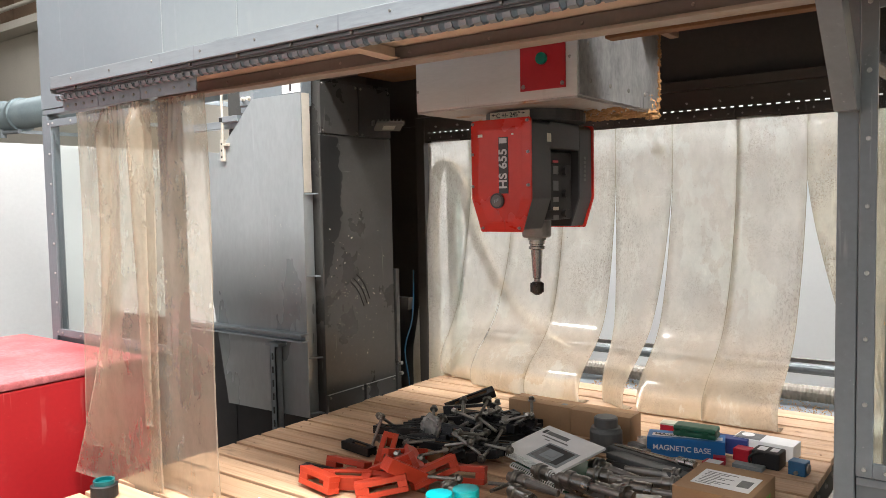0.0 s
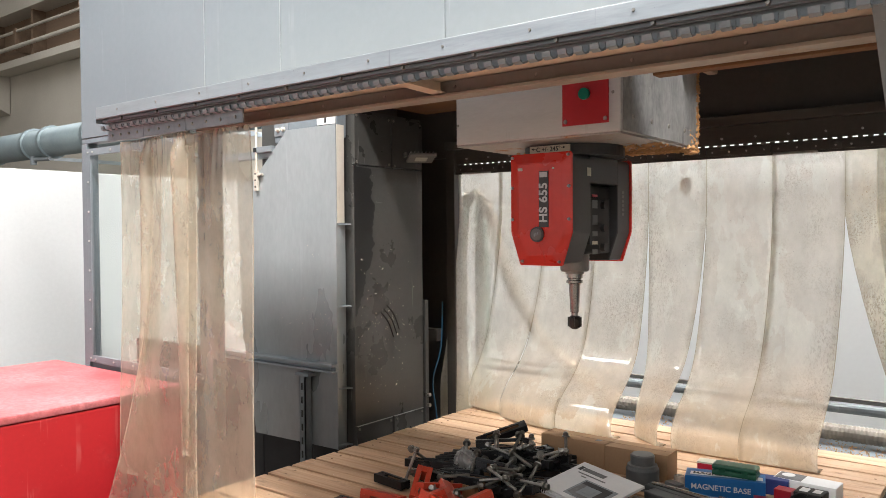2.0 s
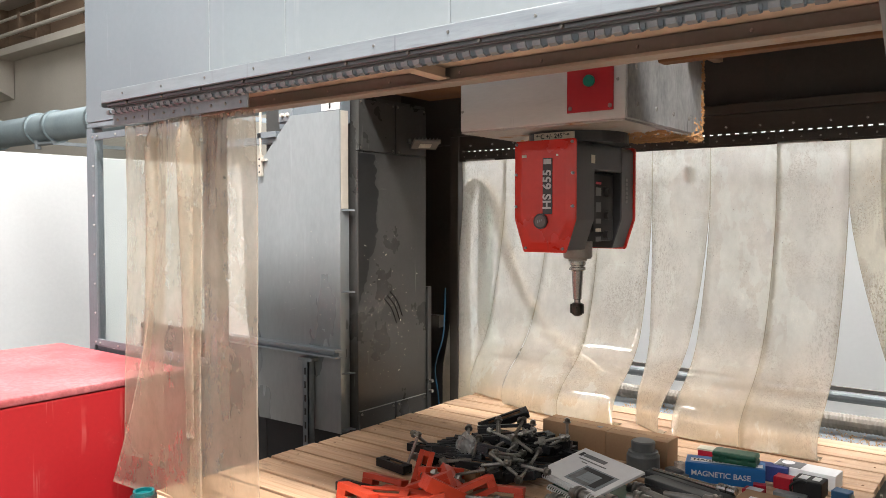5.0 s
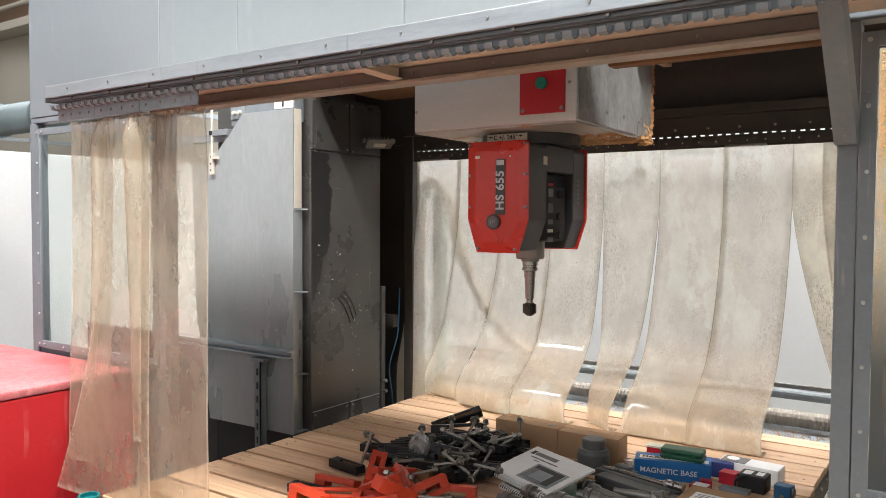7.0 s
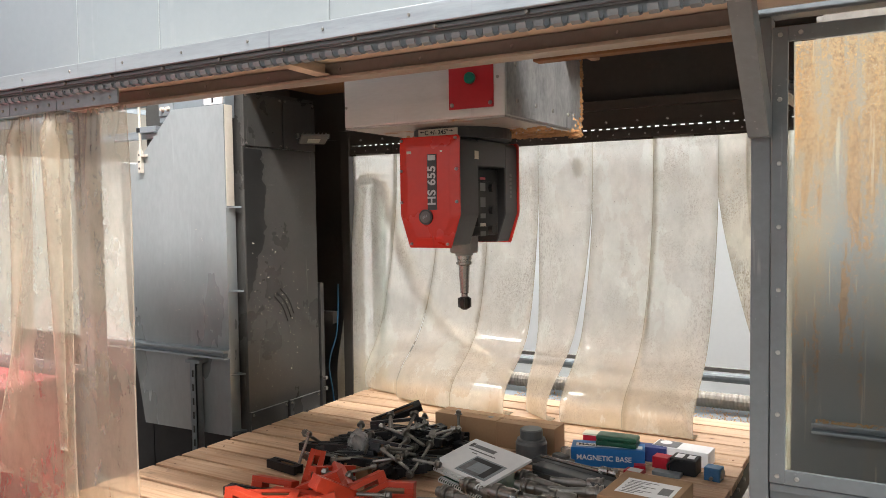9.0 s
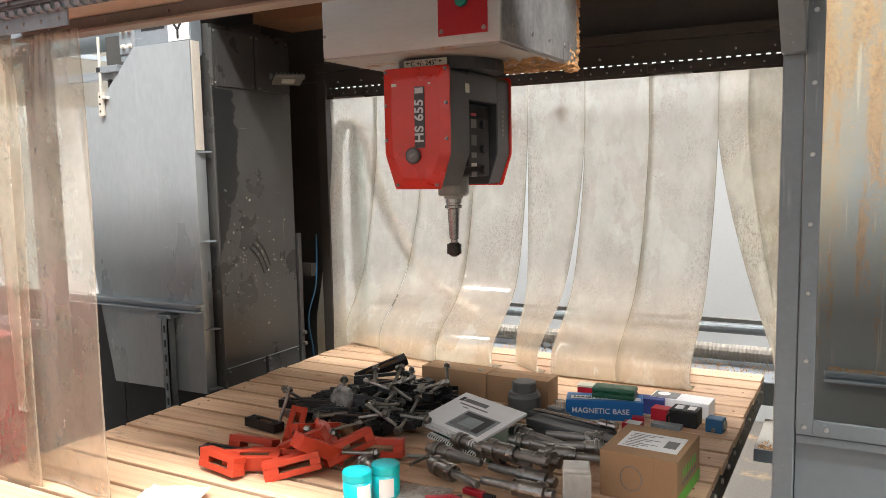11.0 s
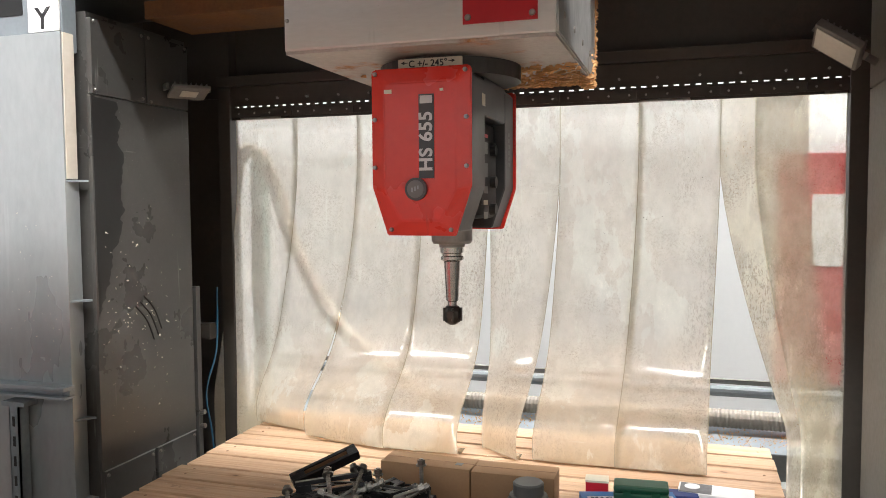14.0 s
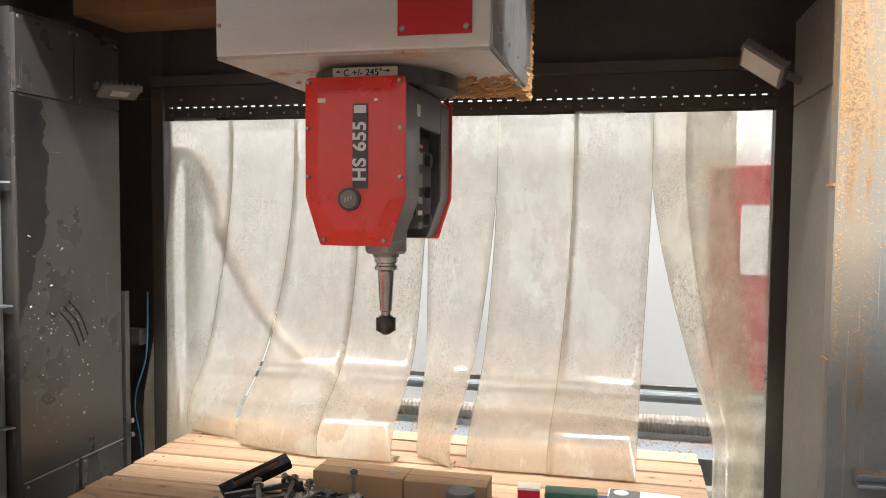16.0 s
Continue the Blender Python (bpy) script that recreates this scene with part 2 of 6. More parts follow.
M = dict(
    panel=surface("grey_sheet_paint", (0.188, 0.216, 0.238), (0.162, 0.188, 0.208), 0.33, 0, 1.3, 40, 0.03, marks=((0.36, 0.39, 0.41), 0.14)),
    post=surface("grey_frame_paint", (0.185, 0.213, 0.235), (0.143, 0.165, 0.183), 0.42, 0, 4, 70, 0.05, marks=((0.36, 0.37, 0.38), 0.6)),
    alu=surface("worn_aluminium", (0.4, 0.435, 0.465), (0.28, 0.31, 0.335), 0.35, 0.45, 5, 90, 0.1, (0.3, 3, 3), marks=((0.16, 0.17, 0.18), 0.5)),
    zinc=surface("galvanised_steel", (0.29, 0.325, 0.35), (0.2, 0.225, 0.24), 0.5, 0.2, 8, 80, 0.08),
    cream=surface("dusty_underside", (0.62, 0.51, 0.4), (0.5, 0.4, 0.3), 0.8, 0, 3, 60, 0.1),
    beam=surface("dusty_beige_beam_paint", (0.36, 0.32, 0.275), (0.27, 0.235, 0.195), 0.6, 0, 4, 60, 0.1, None, (0.36, 0.24, 0.14), (0.6, 0.78), 5),
    beamgrey=surface("grey_beam_underside", (0.2, 0.19, 0.18), (0.15, 0.14, 0.13), 0.5, 0, 4, 60, 0.1, None, (0.34, 0.25, 0.16), (0.6, 0.78), 6),
    creamwhite=surface("cream_edge_paint", (0.6, 0.55, 0.48), (0.5, 0.45, 0.38), 0.6, 0, 4, 60, 0.05),
    # Paler than the chest body: dust and the glossy sheen, both as colour.
    redlid=surface("dusty_red_lid_with_sheen", (0.42, 0.07, 0.08), (0.34, 0.04, 0.046), 0.5, 0, 2.5, 60, 0.05, None, (0.52, 0.2, 0.21), (0.35, 0.75), 3),
    plate=surface("grey_blue_guard_paint", (0.4, 0.43, 0.44), (0.31, 0.335, 0.345), 0.3, 0.4, 2.2, 50, 0.04, (1, 1, 0.4), marks=((0.5, 0.53, 0.55), 0.2)),
    dustplate=dusty_plate("guard_paint_with_sawdust"),
    black=surface("black_column_paint", (0.066, 0.064, 0.061), (0.046, 0.045, 0.043), 0.28, 0, 3, 60, 0.08, marks=((0.26, 0.25, 0.24), 0.5)),
    patch=surface("fresh_black_paint", (0.012, 0.012, 0.013), (0.008, 0.008, 0.008), 0.5, 0, 4, 60, 0.05),
    dark=surface("dark_interior_paint", (0.064, 0.054, 0.045), (0.042, 0.036, 0.03), 0.55, 0, 2, 50, 0.08, None, (0.09, 0.06, 0.04), (0.6, 0.8), 3),
    rightcol=surface("dusty_column_paint", (0.24, 0.22, 0.195), (0.15, 0.138, 0.122), 0.6, 0, 2.5, 60, 0.15, None, (0.3, 0.24, 0.17), (0.58, 0.8), 3, (1, 1, 0.5)),
    brown=surface("sawdust_brown_beam", (0.19, 0.092, 0.034), (0.1, 0.047, 0.018), 0.8, 0, 6, 80, 0.3),
    wood=surface("pine_planks", (0.69, 0.475, 0.315), (0.46, 0.295, 0.185), 0.6, 0, 3.5, 30, 0.3, (0.35, 6, 6), (0.25, 0.17, 0.115), (0.6, 0.74), 5, (0.6, 3, 3), 0.75, knots=True, marks=((0.22, 0.13, 0.08), 0.5)),
    ram=surface("brushed_ram_steel", (0.58, 0.57, 0.545), (0.49, 0.48, 0.455), 0.34, 0.5, 4, 90, 0.05, (0.4, 2, 2), marks=((0.22, 0.2, 0.18), 0.35)),
    ramside=surface("scuffed_ram_steel", (0.5, 0.49, 0.48), (0.2, 0.2, 0.2), 0.35, 0.35, 5, 60, 0.1, (2, 1, 0.6), marks=((0.1, 0.1, 0.1), 0.7)),
    rambase=surface("ram_underside_with_sawdust", (0.45, 0.42, 0.39), (0.3, 0.28, 0.26), 0.5, 0.3, 4, 90, 0.6, None, (0.42, 0.2, 0.08), (0.55, 0.64), 5),
    dust=surface("caked_sawdust", (0.64, 0.37, 0.17), (0.42, 0.22, 0.09), 0.95, 0, 18, 160, 1.0),
    red=surface("glossy_red_cover", (0.54, 0.026, 0.015), (0.46, 0.021, 0.012), 0.27, 0, 3, 60, 0.03, None, (0.35, 0.02, 0.012), (0.66, 0.8), 14, marks=((0.2, 0.03, 0.02), 0.6)),
    redplate=surface("dark_red_switch_plate", (0.36, 0.008, 0.015), (0.3, 0.006, 0.01), 0.4, 0, 3, 50, 0.03),
    redbox=surface("faded_red_laminate", (0.42, 0.006, 0.011), (0.34, 0.004, 0.008), 0.6, 0, 2, 60, 0.06, None, (0.5, 0.05, 0.05), (0.58, 0.85), 5, marks=((0.6, 0.2, 0.18), 0.25)),
    green=surface("green_button", (0.0, 0.18, 0.11), None, 0.3, 0, 5, 40, 0),
    head=surface("anthracite_casting", (0.05, 0.05, 0.052), (0.034, 0.034, 0.036), 0.4, 0.2, 5, 90, 0.08),
    # Black of rubber and plastic parts, also of sheets that stand for shade.
    deep=surface("black_rubber_and_shade", (0.012, 0.012, 0.013), None, 0.6, 0, 5, 60, 0.05),
    steel=surface("turned_steel", (0.5, 0.48, 0.46), (0.33, 0.32, 0.31), 0.25, 1.0, 9, 120, 0.05),
    holdersteel=surface("used_tool_steel", (0.36, 0.34, 0.32), (0.2, 0.19, 0.18), 0.3, 0.95, 14, 120, 0.06, None, (0.1, 0.075, 0.055), (0.62, 0.72), 22),
    nose=surface("grey_spindle_nose", (0.3, 0.29, 0.28), (0.22, 0.21, 0.2), 0.4, 0.7, 8, 90, 0.05),
    cutter=surface("carbide_cutter", (0.08, 0.075, 0.07), (0.04, 0.035, 0.03), 0.3, 0.9, 40, 120, 0.2),
    label=surface("printed_label", (0.6, 0.56, 0.45), (0.5, 0.47, 0.38), 0.5, 0, 8, 90, 0.02),
    white=surface("white_paper", (0.78, 0.78, 0.78), (0.7, 0.7, 0.71), 0.6, 0, 4, 60, 0.02),
    lettergrey=surface("silver_lettering", (0.5, 0.5, 0.5), (0.42, 0.42, 0.42), 0.4, 0.2, 8, 60, 0),
    ink=surface("black_ink", (0.02, 0.02, 0.022), None, 0.5, 0, 8, 60, 0),
    greyink=surface("grey_ink", (0.2, 0.2, 0.21), (0.1, 0.1, 0.1), 0.6, 0, 30, 90, 0),
    wall=surface("white_hall_wall", (0.83, 0.86, 0.89), (0.78, 0.81, 0.84), 0.7, 0, 0.8, 40, 0.04),
    partition=surface("white_partition_paint", (0.43, 0.44, 0.44), (0.385, 0.395, 0.395), 0.7, 0, 0.9, 40, 0.05, None, (0.42, 0.4, 0.36), (0.68, 0.8), 9),
    beige=surface("beige_hall_wall", (0.5, 0.47, 0.41), (0.42, 0.39, 0.34), 0.8, 0, 1.2, 40, 0.06),
    concrete=surface("dusty_concrete", (0.13, 0.115, 0.1), (0.085, 0.075, 0.066), 0.8, 0, 1.5, 50, 0.2, None, (0.4, 0.26, 0.14), (0.55, 0.7), 4),
    roof=surface("hall_roof_sheet", (0.55, 0.55, 0.53), (0.48, 0.48, 0.46), 0.7, 0, 1, 30, 0.05),
    duct=surface("blue_grey_duct", (0.26, 0.32, 0.34), (0.2, 0.25, 0.27), 0.4, 0.3, 5, 60, 0.05),
    timber=surface("brown_roof_timber", (0.22, 0.15, 0.1), (0.15, 0.1, 0.065), 0.7, 0, 4, 60, 0.2, (0.4, 4, 4)),
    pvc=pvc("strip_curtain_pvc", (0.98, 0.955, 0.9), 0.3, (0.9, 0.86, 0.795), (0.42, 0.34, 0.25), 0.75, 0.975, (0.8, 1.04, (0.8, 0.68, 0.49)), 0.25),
    pvcfront=pvc("sliding_curtain_pvc", (0.985, 0.95, 0.885), 0.6, (0.7, 0.61, 0.5), (0.66, 0.56, 0.42), 0.03, 0.99, None, 0.5),
    pvcside=pvc("clearer_strip_pvc", (0.985, 0.965, 0.92), 0.6, (0.84, 0.8, 0.7), (0.45, 0.37, 0.27), 0.9, 0.95),
    pvcdirt=pvc("grubby_strip_pvc", (0.96, 0.92, 0.84), 0.36, (0.88, 0.82, 0.69), (0.36, 0.27, 0.17), 1.0, 0.92),
    pvcedge=pvc("yellowed_pvc_edge", (0.95, 0.88, 0.7), 0.5, (0.92, 0.86, 0.7), (0.6, 0.5, 0.35), 0.1),
    stain=surface("brown_wall_stain", (0.16, 0.1, 0.06), (0.1, 0.06, 0.035), 0.8, 0, 12, 80, 0.05),
    pane=clear_pane("clear_window"),
    card=surface("brown_cardboard", (0.36, 0.22, 0.12), (0.31, 0.185, 0.1), 0.8, 0, 6, 120, 0.08, marks=((0.24, 0.14, 0.075), 0.5)),
    greyplastic=surface("grey_plastic", (0.125, 0.128, 0.125), (0.1, 0.102, 0.1), 0.45, 0, 6, 80, 0.03),
    darkplastic=surface("dark_grey_plastic", (0.085, 0.09, 0.092), (0.065, 0.068, 0.07), 0.45, 0, 6, 80, 0.04),
    blue=surface("blue_printed_card", (0.01, 0.16, 0.45), (0.008, 0.13, 0.38), 0.45, 0, 8, 90, 0.02),
    darkblue=surface("dark_blue_card", (0.03, 0.05, 0.2), None, 0.5, 0, 8, 90, 0.02),
    blueblock=surface("blue_cast_block", (0.03, 0.14, 0.3), None, 0.45, 0, 10, 90, 0.05),
    greencase=surface("green_plastic_case", (0.012, 0.1, 0.05), (0.008, 0.075, 0.038), 0.4, 0, 6, 80, 0.03),
    greenprint=surface("light_green_print", (0.16, 0.5, 0.06), None, 0.6, 0, 6, 80, 0.02),
    redcard=surface("red_printed_card", (0.5, 0.012, 0.03), None, 0.4, 0, 6, 80, 0.02),
    clampblack=surface("oiled_black_steel", (0.045, 0.045, 0.048), (0.022, 0.022, 0.024), 0.4, 0.6, 14, 90, 0.15, None, (0.16, 0.1, 0.06), (0.62, 0.75), 12, None, 0.4),
    clampred=surface("orange_red_clamp_paint", (0.56, 0.055, 0.02), (0.48, 0.04, 0.015), 0.45, 0, 9, 90, 0.06, None, (0.3, 0.2, 0.13), (0.68, 0.78), 10),
    bare=surface("bare_brown_steel", (0.34, 0.2, 0.12), (0.22, 0.13, 0.075), 0.5, 0.4, 12, 90, 0.1),
    bolt=surface("zinc_bolt", (0.36, 0.34, 0.31), (0.2, 0.19, 0.175), 0.36, 0.95, 14, 120, 0.08),
    zincscrew=surface("bright_zinc_screw", (0.5, 0.5, 0.49), (0.36, 0.36, 0.35), 0.35, 0.6, 14, 120, 0.02),
    teal=surface("turquoise_lid", (0.0, 0.5, 0.56), None, 0.35, 0, 5, 60, 0.02),
    tealdark=surface("dark_teal_ring", (0.0, 0.12, 0.13), None, 0.35, 0, 5, 60, 0.02),
    hose=surface("ribbed_beige_hose", (0.33, 0.295, 0.255), (0.25, 0.22, 0.19), 0.6, 0, 8, 90, 0.05),
    palehose=surface("pale_beige_hose", (0.53, 0.455, 0.36), (0.46, 0.39, 0.31), 0.6, 0, 8, 90, 0.05),
    hosegreen=surface("green_grey_post", (0.22, 0.36, 0.33), None, 0.5, 0, 5, 60, 0.03),
    cable=surface("blue_air_hose", (0.015, 0.1, 0.19), None, 0.4, 0, 5, 60, 0),
    lampglass=surface("lamp_glass", (0.6, 0.58, 0.5), (0.5, 0.48, 0.42), 0.2, 0, 5, 60, 0),
    lampbody=surface("grey_lamp_casting", (0.2, 0.19, 0.18), (0.14, 0.13, 0.12), 0.5, 0.3, 8, 90, 0.05),
    chip=surface("pale_wood_chips", (0.82, 0.78, 0.7), (0.7, 0.62, 0.5), 0.8, 0, 30, 90, 0.1),
    milky=pvc("milky_bottle_plastic", (0.97, 0.97, 0.97), 0.12, (0.94, 0.94, 0.93), (0.7, 0.7, 0.7), 0.2),
    bag=pvc("crumpled_clear_bag", (0.97, 0.97, 0.97), 0.6, (0.8, 0.8, 0.8), (0.6, 0.6, 0.6), 0.3),
)


# ---------- mesh helpers ----------
def box(bm, x0, y0, z0, x1, y1, z1, bevel=0.0, m=None):
    """A box in metres, with rounded edges where bevel is given."""
    r = bmesh.ops.create_cube(bm, size=1.0)
    t = Matrix.Translation(((x0 + x1) / 2, (y0 + y1) / 2, (z0 + z1) / 2)) @ Matrix.Diagonal((x1 - x0, y1 - y0, z1 - z0, 1))
    bmesh.ops.transform(bm, matrix=(m @ t if m else t), verts=r["verts"])
    if bevel:
        edges = {e for v in r["verts"] for e in v.link_edges}
        bmesh.ops.bevel(bm, geom=list(edges), offset=bevel, segments=2, profile=0.6, affect="EDGES")


def rod(bm, p0, p1, r0, r1=None, n=16):
    """A round bar, or a cone where r1 differs."""
    p0, p1 = Vector(p0), Vector(p1)
    r = bmesh.ops.create_cone(bm, cap_ends=True, segments=n, radius1=r0, radius2=r0 if r1 is None else r1, depth=(p1 - p0).length)
    t = Matrix.Translation((p0 + p1) / 2) @ (p1 - p0).to_track_quat("Z", "Y").to_matrix().to_4x4()
    bmesh.ops.transform(bm, matrix=t, verts=r["verts"])


def prism(bm, pts, axis, a, b):
    """A flat outline pulled along an axis from a to b."""
    order = {"x": lambda u, v, w: (w, u, v), "y": lambda u, v, w: (u, w, v), "z": lambda u, v, w: (u, v, w)}[axis]
    low = [bm.verts.new(order(u, v, a)) for u, v in pts]
    high = [bm.verts.new(order(u, v, b)) for u, v in pts]
    bm.faces.new(low), bm.faces.new(high)
    for i in range(len(pts)):
        j = (i + 1) % len(pts)
        bm.faces.new((low[i], low[j], high[j], high[i]))
    bmesh.ops.recalc_face_normals(bm, faces=bm.faces)


def lathe(bm, profile, n=28):
    """Turns (radius, height) pairs round the z axis; closed at both ends."""
    rings = [[bm.verts.new((r * math.cos(2 * math.pi * k / n), r * math.sin(2 * math.pi * k / n), z)) for k in range(n)] for r, z in profile]
    for a, b in zip(rings, rings[1:]):
        for k in range(n):
            bm.faces.new((a[k], a[(k + 1) % n], b[(k + 1) % n], b[k]))
    bm.faces.new(rings[0]), bm.faces.new(rings[-1])
    bmesh.ops.recalc_face_normals(bm, faces=bm.faces)


def tube(bm, pts, radius, n=10, ribs=0.0):
    """A bent round tube through points; ribs swells every other ring."""
    pts = [Vector(p) for p in pts]
    rings = []
    for i, p in enumerate(pts):
        d = (pts[min(i + 1, len(pts) - 1)] - pts[max(i - 1, 0)]).normalized()
        side = d.cross(Vector((0.13, 0.31, 0.94))).normalized()
        up = side.cross(d)
        r = radius + (ribs if i % 2 else 0.0)
        rings.append([bm.verts.new(p + r * (math.cos(2 * math.pi * k / n) * side + math.sin(2 * math.pi * k / n) * up)) for k in range(n)])
    for a, b in zip(rings, rings[1:]):
        for k in range(n):
            bm.faces.new((a[k], a[(k + 1) % n], b[(k + 1) % n], b[k]))
    bm.faces.new(rings[0]), bm.faces.new(rings[-1])
    bmesh.ops.recalc_face_normals(bm, faces=bm.faces)


def smooth_path(pts, steps=8):
    """More points on a smooth line through a few."""
    pts = [Vector(p) for p in pts]
    out = []
    for i in range(len(pts) - 1):
        a, b, c, d = pts[max(i - 1, 0)], pts[i], pts[i + 1], pts[min(i + 2, len(pts) - 1)]
        for k in range(steps):
            t = k / steps
            out.append(0.5 * (2 * b + (c - a) * t + (2 * a - 5 * b + 4 * c - d) * t * t + (3 * b - a - 3 * c + d) * t ** 3))
    return out + [pts[-1]]


def mesh_of(name, bm, material, shade=False):
    me = bpy.data.meshes.new(name)
    bm.to_mesh(me)
    bm.free()
    me.materials.append(M[material])
    if shade:
        for p in me.polygons:
            p.use_smooth = True
    return me


def part(name, bm, material, parent=None, label="", shade=False):
    """Links a bmesh as one mesh object under a thing or part."""
    ob = new(name, mesh_of(name, bm, material, shade))
    if parent:
        ob.parent = parent
    return tagged(ob, label)


def thing(name, label, category, at=(0, 0, 0), turn=0.0, group="", kind=""):
    """An Empty at a thing's base, to carry its parts."""
    ob = new(name)
    ob.empty_display_size = 0.05
    ob.matrix_world = pose(*at, 0, 0, turn)
    return tagged(ob, label, category, group, kind)


def boxes(*dims, bevel=0.0):
    bm = bmesh.new()
    for d in dims:
        box(bm, *d, bevel)
    return bm


def rods(*dims, n=12):
    bm = bmesh.new()
    for d in dims:
        rod(bm, *d, n=n)
    return bm


def text_part(name, words, size, material, parent, m, spacing=1.0, bold=0.012):
    """Lettering as a thin mesh, centred, at the pose m of its parent."""
    cu = bpy.data.curves.new(name, "FONT")
    cu.body, cu.size, cu.align_x, cu.align_y, cu.extrude, cu.space_character = words, size, "CENTER", "CENTER", 0.0006, spacing
    cu.offset = size * bold
    tmp = bpy.data.objects.new(name, cu)
    scene.collection.objects.link(tmp)
    me = bpy.data.meshes.new_from_object(tmp.evaluated_get(bpy.context.evaluated_depsgraph_get()))
    bpy.data.objects.remove(tmp)
    me.materials.append(M[material])
    ob = new(name, me)
    ob.parent, ob.matrix_basis = parent, m
    return ob


def screws(parent, places, axis, r=0.006, h=0.004, name="screw", material="bolt"):
    """Round screw heads; axis is the way they stand out."""
    bm = bmesh.new()
    d = Vector(axis)
    rod(bm, -d * 0.001, d * h, r, r * 0.7, 10)
    me = mesh_of(name, bm, material)
    for p in places:
        ob = new(name, me)
        ob.parent, ob.location = parent, p


def structure(name, bm, material, label, shade=False):
    return tagged(part(name, bm, material, None, label, shade), kind="structure")


# ---------- the hall ----------
structure("floor", boxes((-16, -6, -0.1, 6, 7, 0)), "concrete", "dusty grey concrete floor with sawdust under the machine")
structure("wall_back", boxes((-5.6, 5.2, 0, 6, 5.4, ROOF_Z)), "wall", "plain white hall wall behind the machine")
structure("wall_back_far", boxes((-16, 5.2, 0, -5.604, 5.4, ROOF_Z)), "beige", "plain beige hall wall with a beam and pipes")
# The gap in this unseen wall is made up, for the front fill lamp.
structure("wall_front", boxes((-16, -6.2, 0, 6, -6, 1.9), (-16, -6.2, 5.2, 6, -6, ROOF_Z), (-16, -6.2, 1.9, -14, -6, 5.2), (3, -6.2, 1.9, 6, -6, 5.2)), "beige", "beige hall wall with an added gap for the fill lamp, behind the camera")
structure("wall_left", boxes((-16.2, -6, 0, -16, 5.4, ROOF_Z)), "beige", "plain beige hall wall")
structure("wall_right", boxes((6, -6, 0, 6.2, 5.4, ROOF_Z)), "beige", "plain beige hall wall")
structure("partition", boxes((-4.7, 1.6, 0, -4.6, 5.19, 2.03), bevel=0.006), "partition", "white free-standing partition with a chipped top edge")
# unseen roof, cut open below each roof lamp
roof = bmesh.new()
xs = sorted({-16.2, 6.2, *[v for x, y, sx, sy, w in ROOF_LAMPS for v in (x - sx / 2, x + sx / 2)]})
ys = sorted({-6.2, 5.4, *[v for x, y, sx, sy, w in ROOF_LAMPS for v in (y - sy / 2, y + sy / 2)]})
for xa, xb in zip(xs, xs[1:]):
    for ya, yb in zip(ys, ys[1:]):
        cx, cy = (xa + xb) / 2, (ya + yb) / 2
        if not any(abs(cx - x) < sx / 2 and abs(cy - y) < sy / 2 for x, y, sx, sy, w in ROOF_LAMPS):
            box(roof, xa, ya, ROOF_Z, xb, yb, ROOF_Z + 0.1)
structure("ceiling", roof, "roof", "unseen pale roof sheet, open below the lamps")

ridge = thing("wall_beam", "beige and brown steel beam along the hall wall", "beam", (-10, 5.19, 3.95))
part("lower_flange", boxes((-6, -0.28, 0, 4.3, 0, 0.1), bevel=0.004), "beige", ridge)
part("web", boxes((-6, -0.08, 0.102, 4.3, -0.05, 0.7)), "timber", ridge)
part("upper_flange", boxes((-6, -0.34, 0.702, 4.3, 0, 1.1), bevel=0.004), "beige", ridge)
for k in range(8):
    part("stiffener", boxes((-5.6 + 1.25 * k, -0.26, 0.102, -5.55 + 1.25 * k, -0.081, 0.7)), "timber", ridge)
b = bmesh.new()
prism(b, [(-0.7, -0.002), (0, -0.002), (0, -0.55), (-0.1, -0.5), (-0.7, -0.25)], "x", -2.6, -1.85)
part("corbel", b, "beige", ridge, "plastered wall corbel")
tray = thing("wall_pipes", "two thin pipes running along the wall beam", "pipe", (-10, 4.88, 4.2))
part("pipe", rods(((-6, 0, 0), (4.3, 0, 0), 0.028)), "beige", tray)
part("pipe", rods(((-6, 0.03, 0.22), (4.3, 0.03, 0.22), 0.02)), "beige", tray)
for k in range(5):
    part("pipe_clip", boxes((-5 + 2 * k, 0.0, -0.06, -4.95 + 2 * k, 0.22, 0.26)), "timber", tray)

duct = thing("ventilation_duct", "blue-grey round sheet-metal duct with clamp rings", "duct", (-8, 3.6, 2.52))
part("pipe", rods(((-7, 0, 0), (4.2, 0, 0), 0.135), n=48), "duct", duct, shade=True)
for x in (-3.1, -1.9, -0.9, -0.55, 0.35, 0.7, 1.5, 2.6):
    part("clamp_ring", rods(((x - 0.025, 0, 0), (x + 0.025, 0, 0), 0.155), n=36), "duct", duct)
for x in (-3.1, -0.9, 0.7, 2.6):
    part("wall_bracket", boxes((x - 0.012, 0.13, -0.02, x + 0.012, 1.59, 0.02)), "zinc", duct)
part("drain_valve", rods(((0.4, -0.05, -0.15), (0.75, -0.05, -0.16), 0.02), ((0.42, -0.05, -0.12), (0.42, -0.05, -0.2), 0.03)), "zinc", duct)

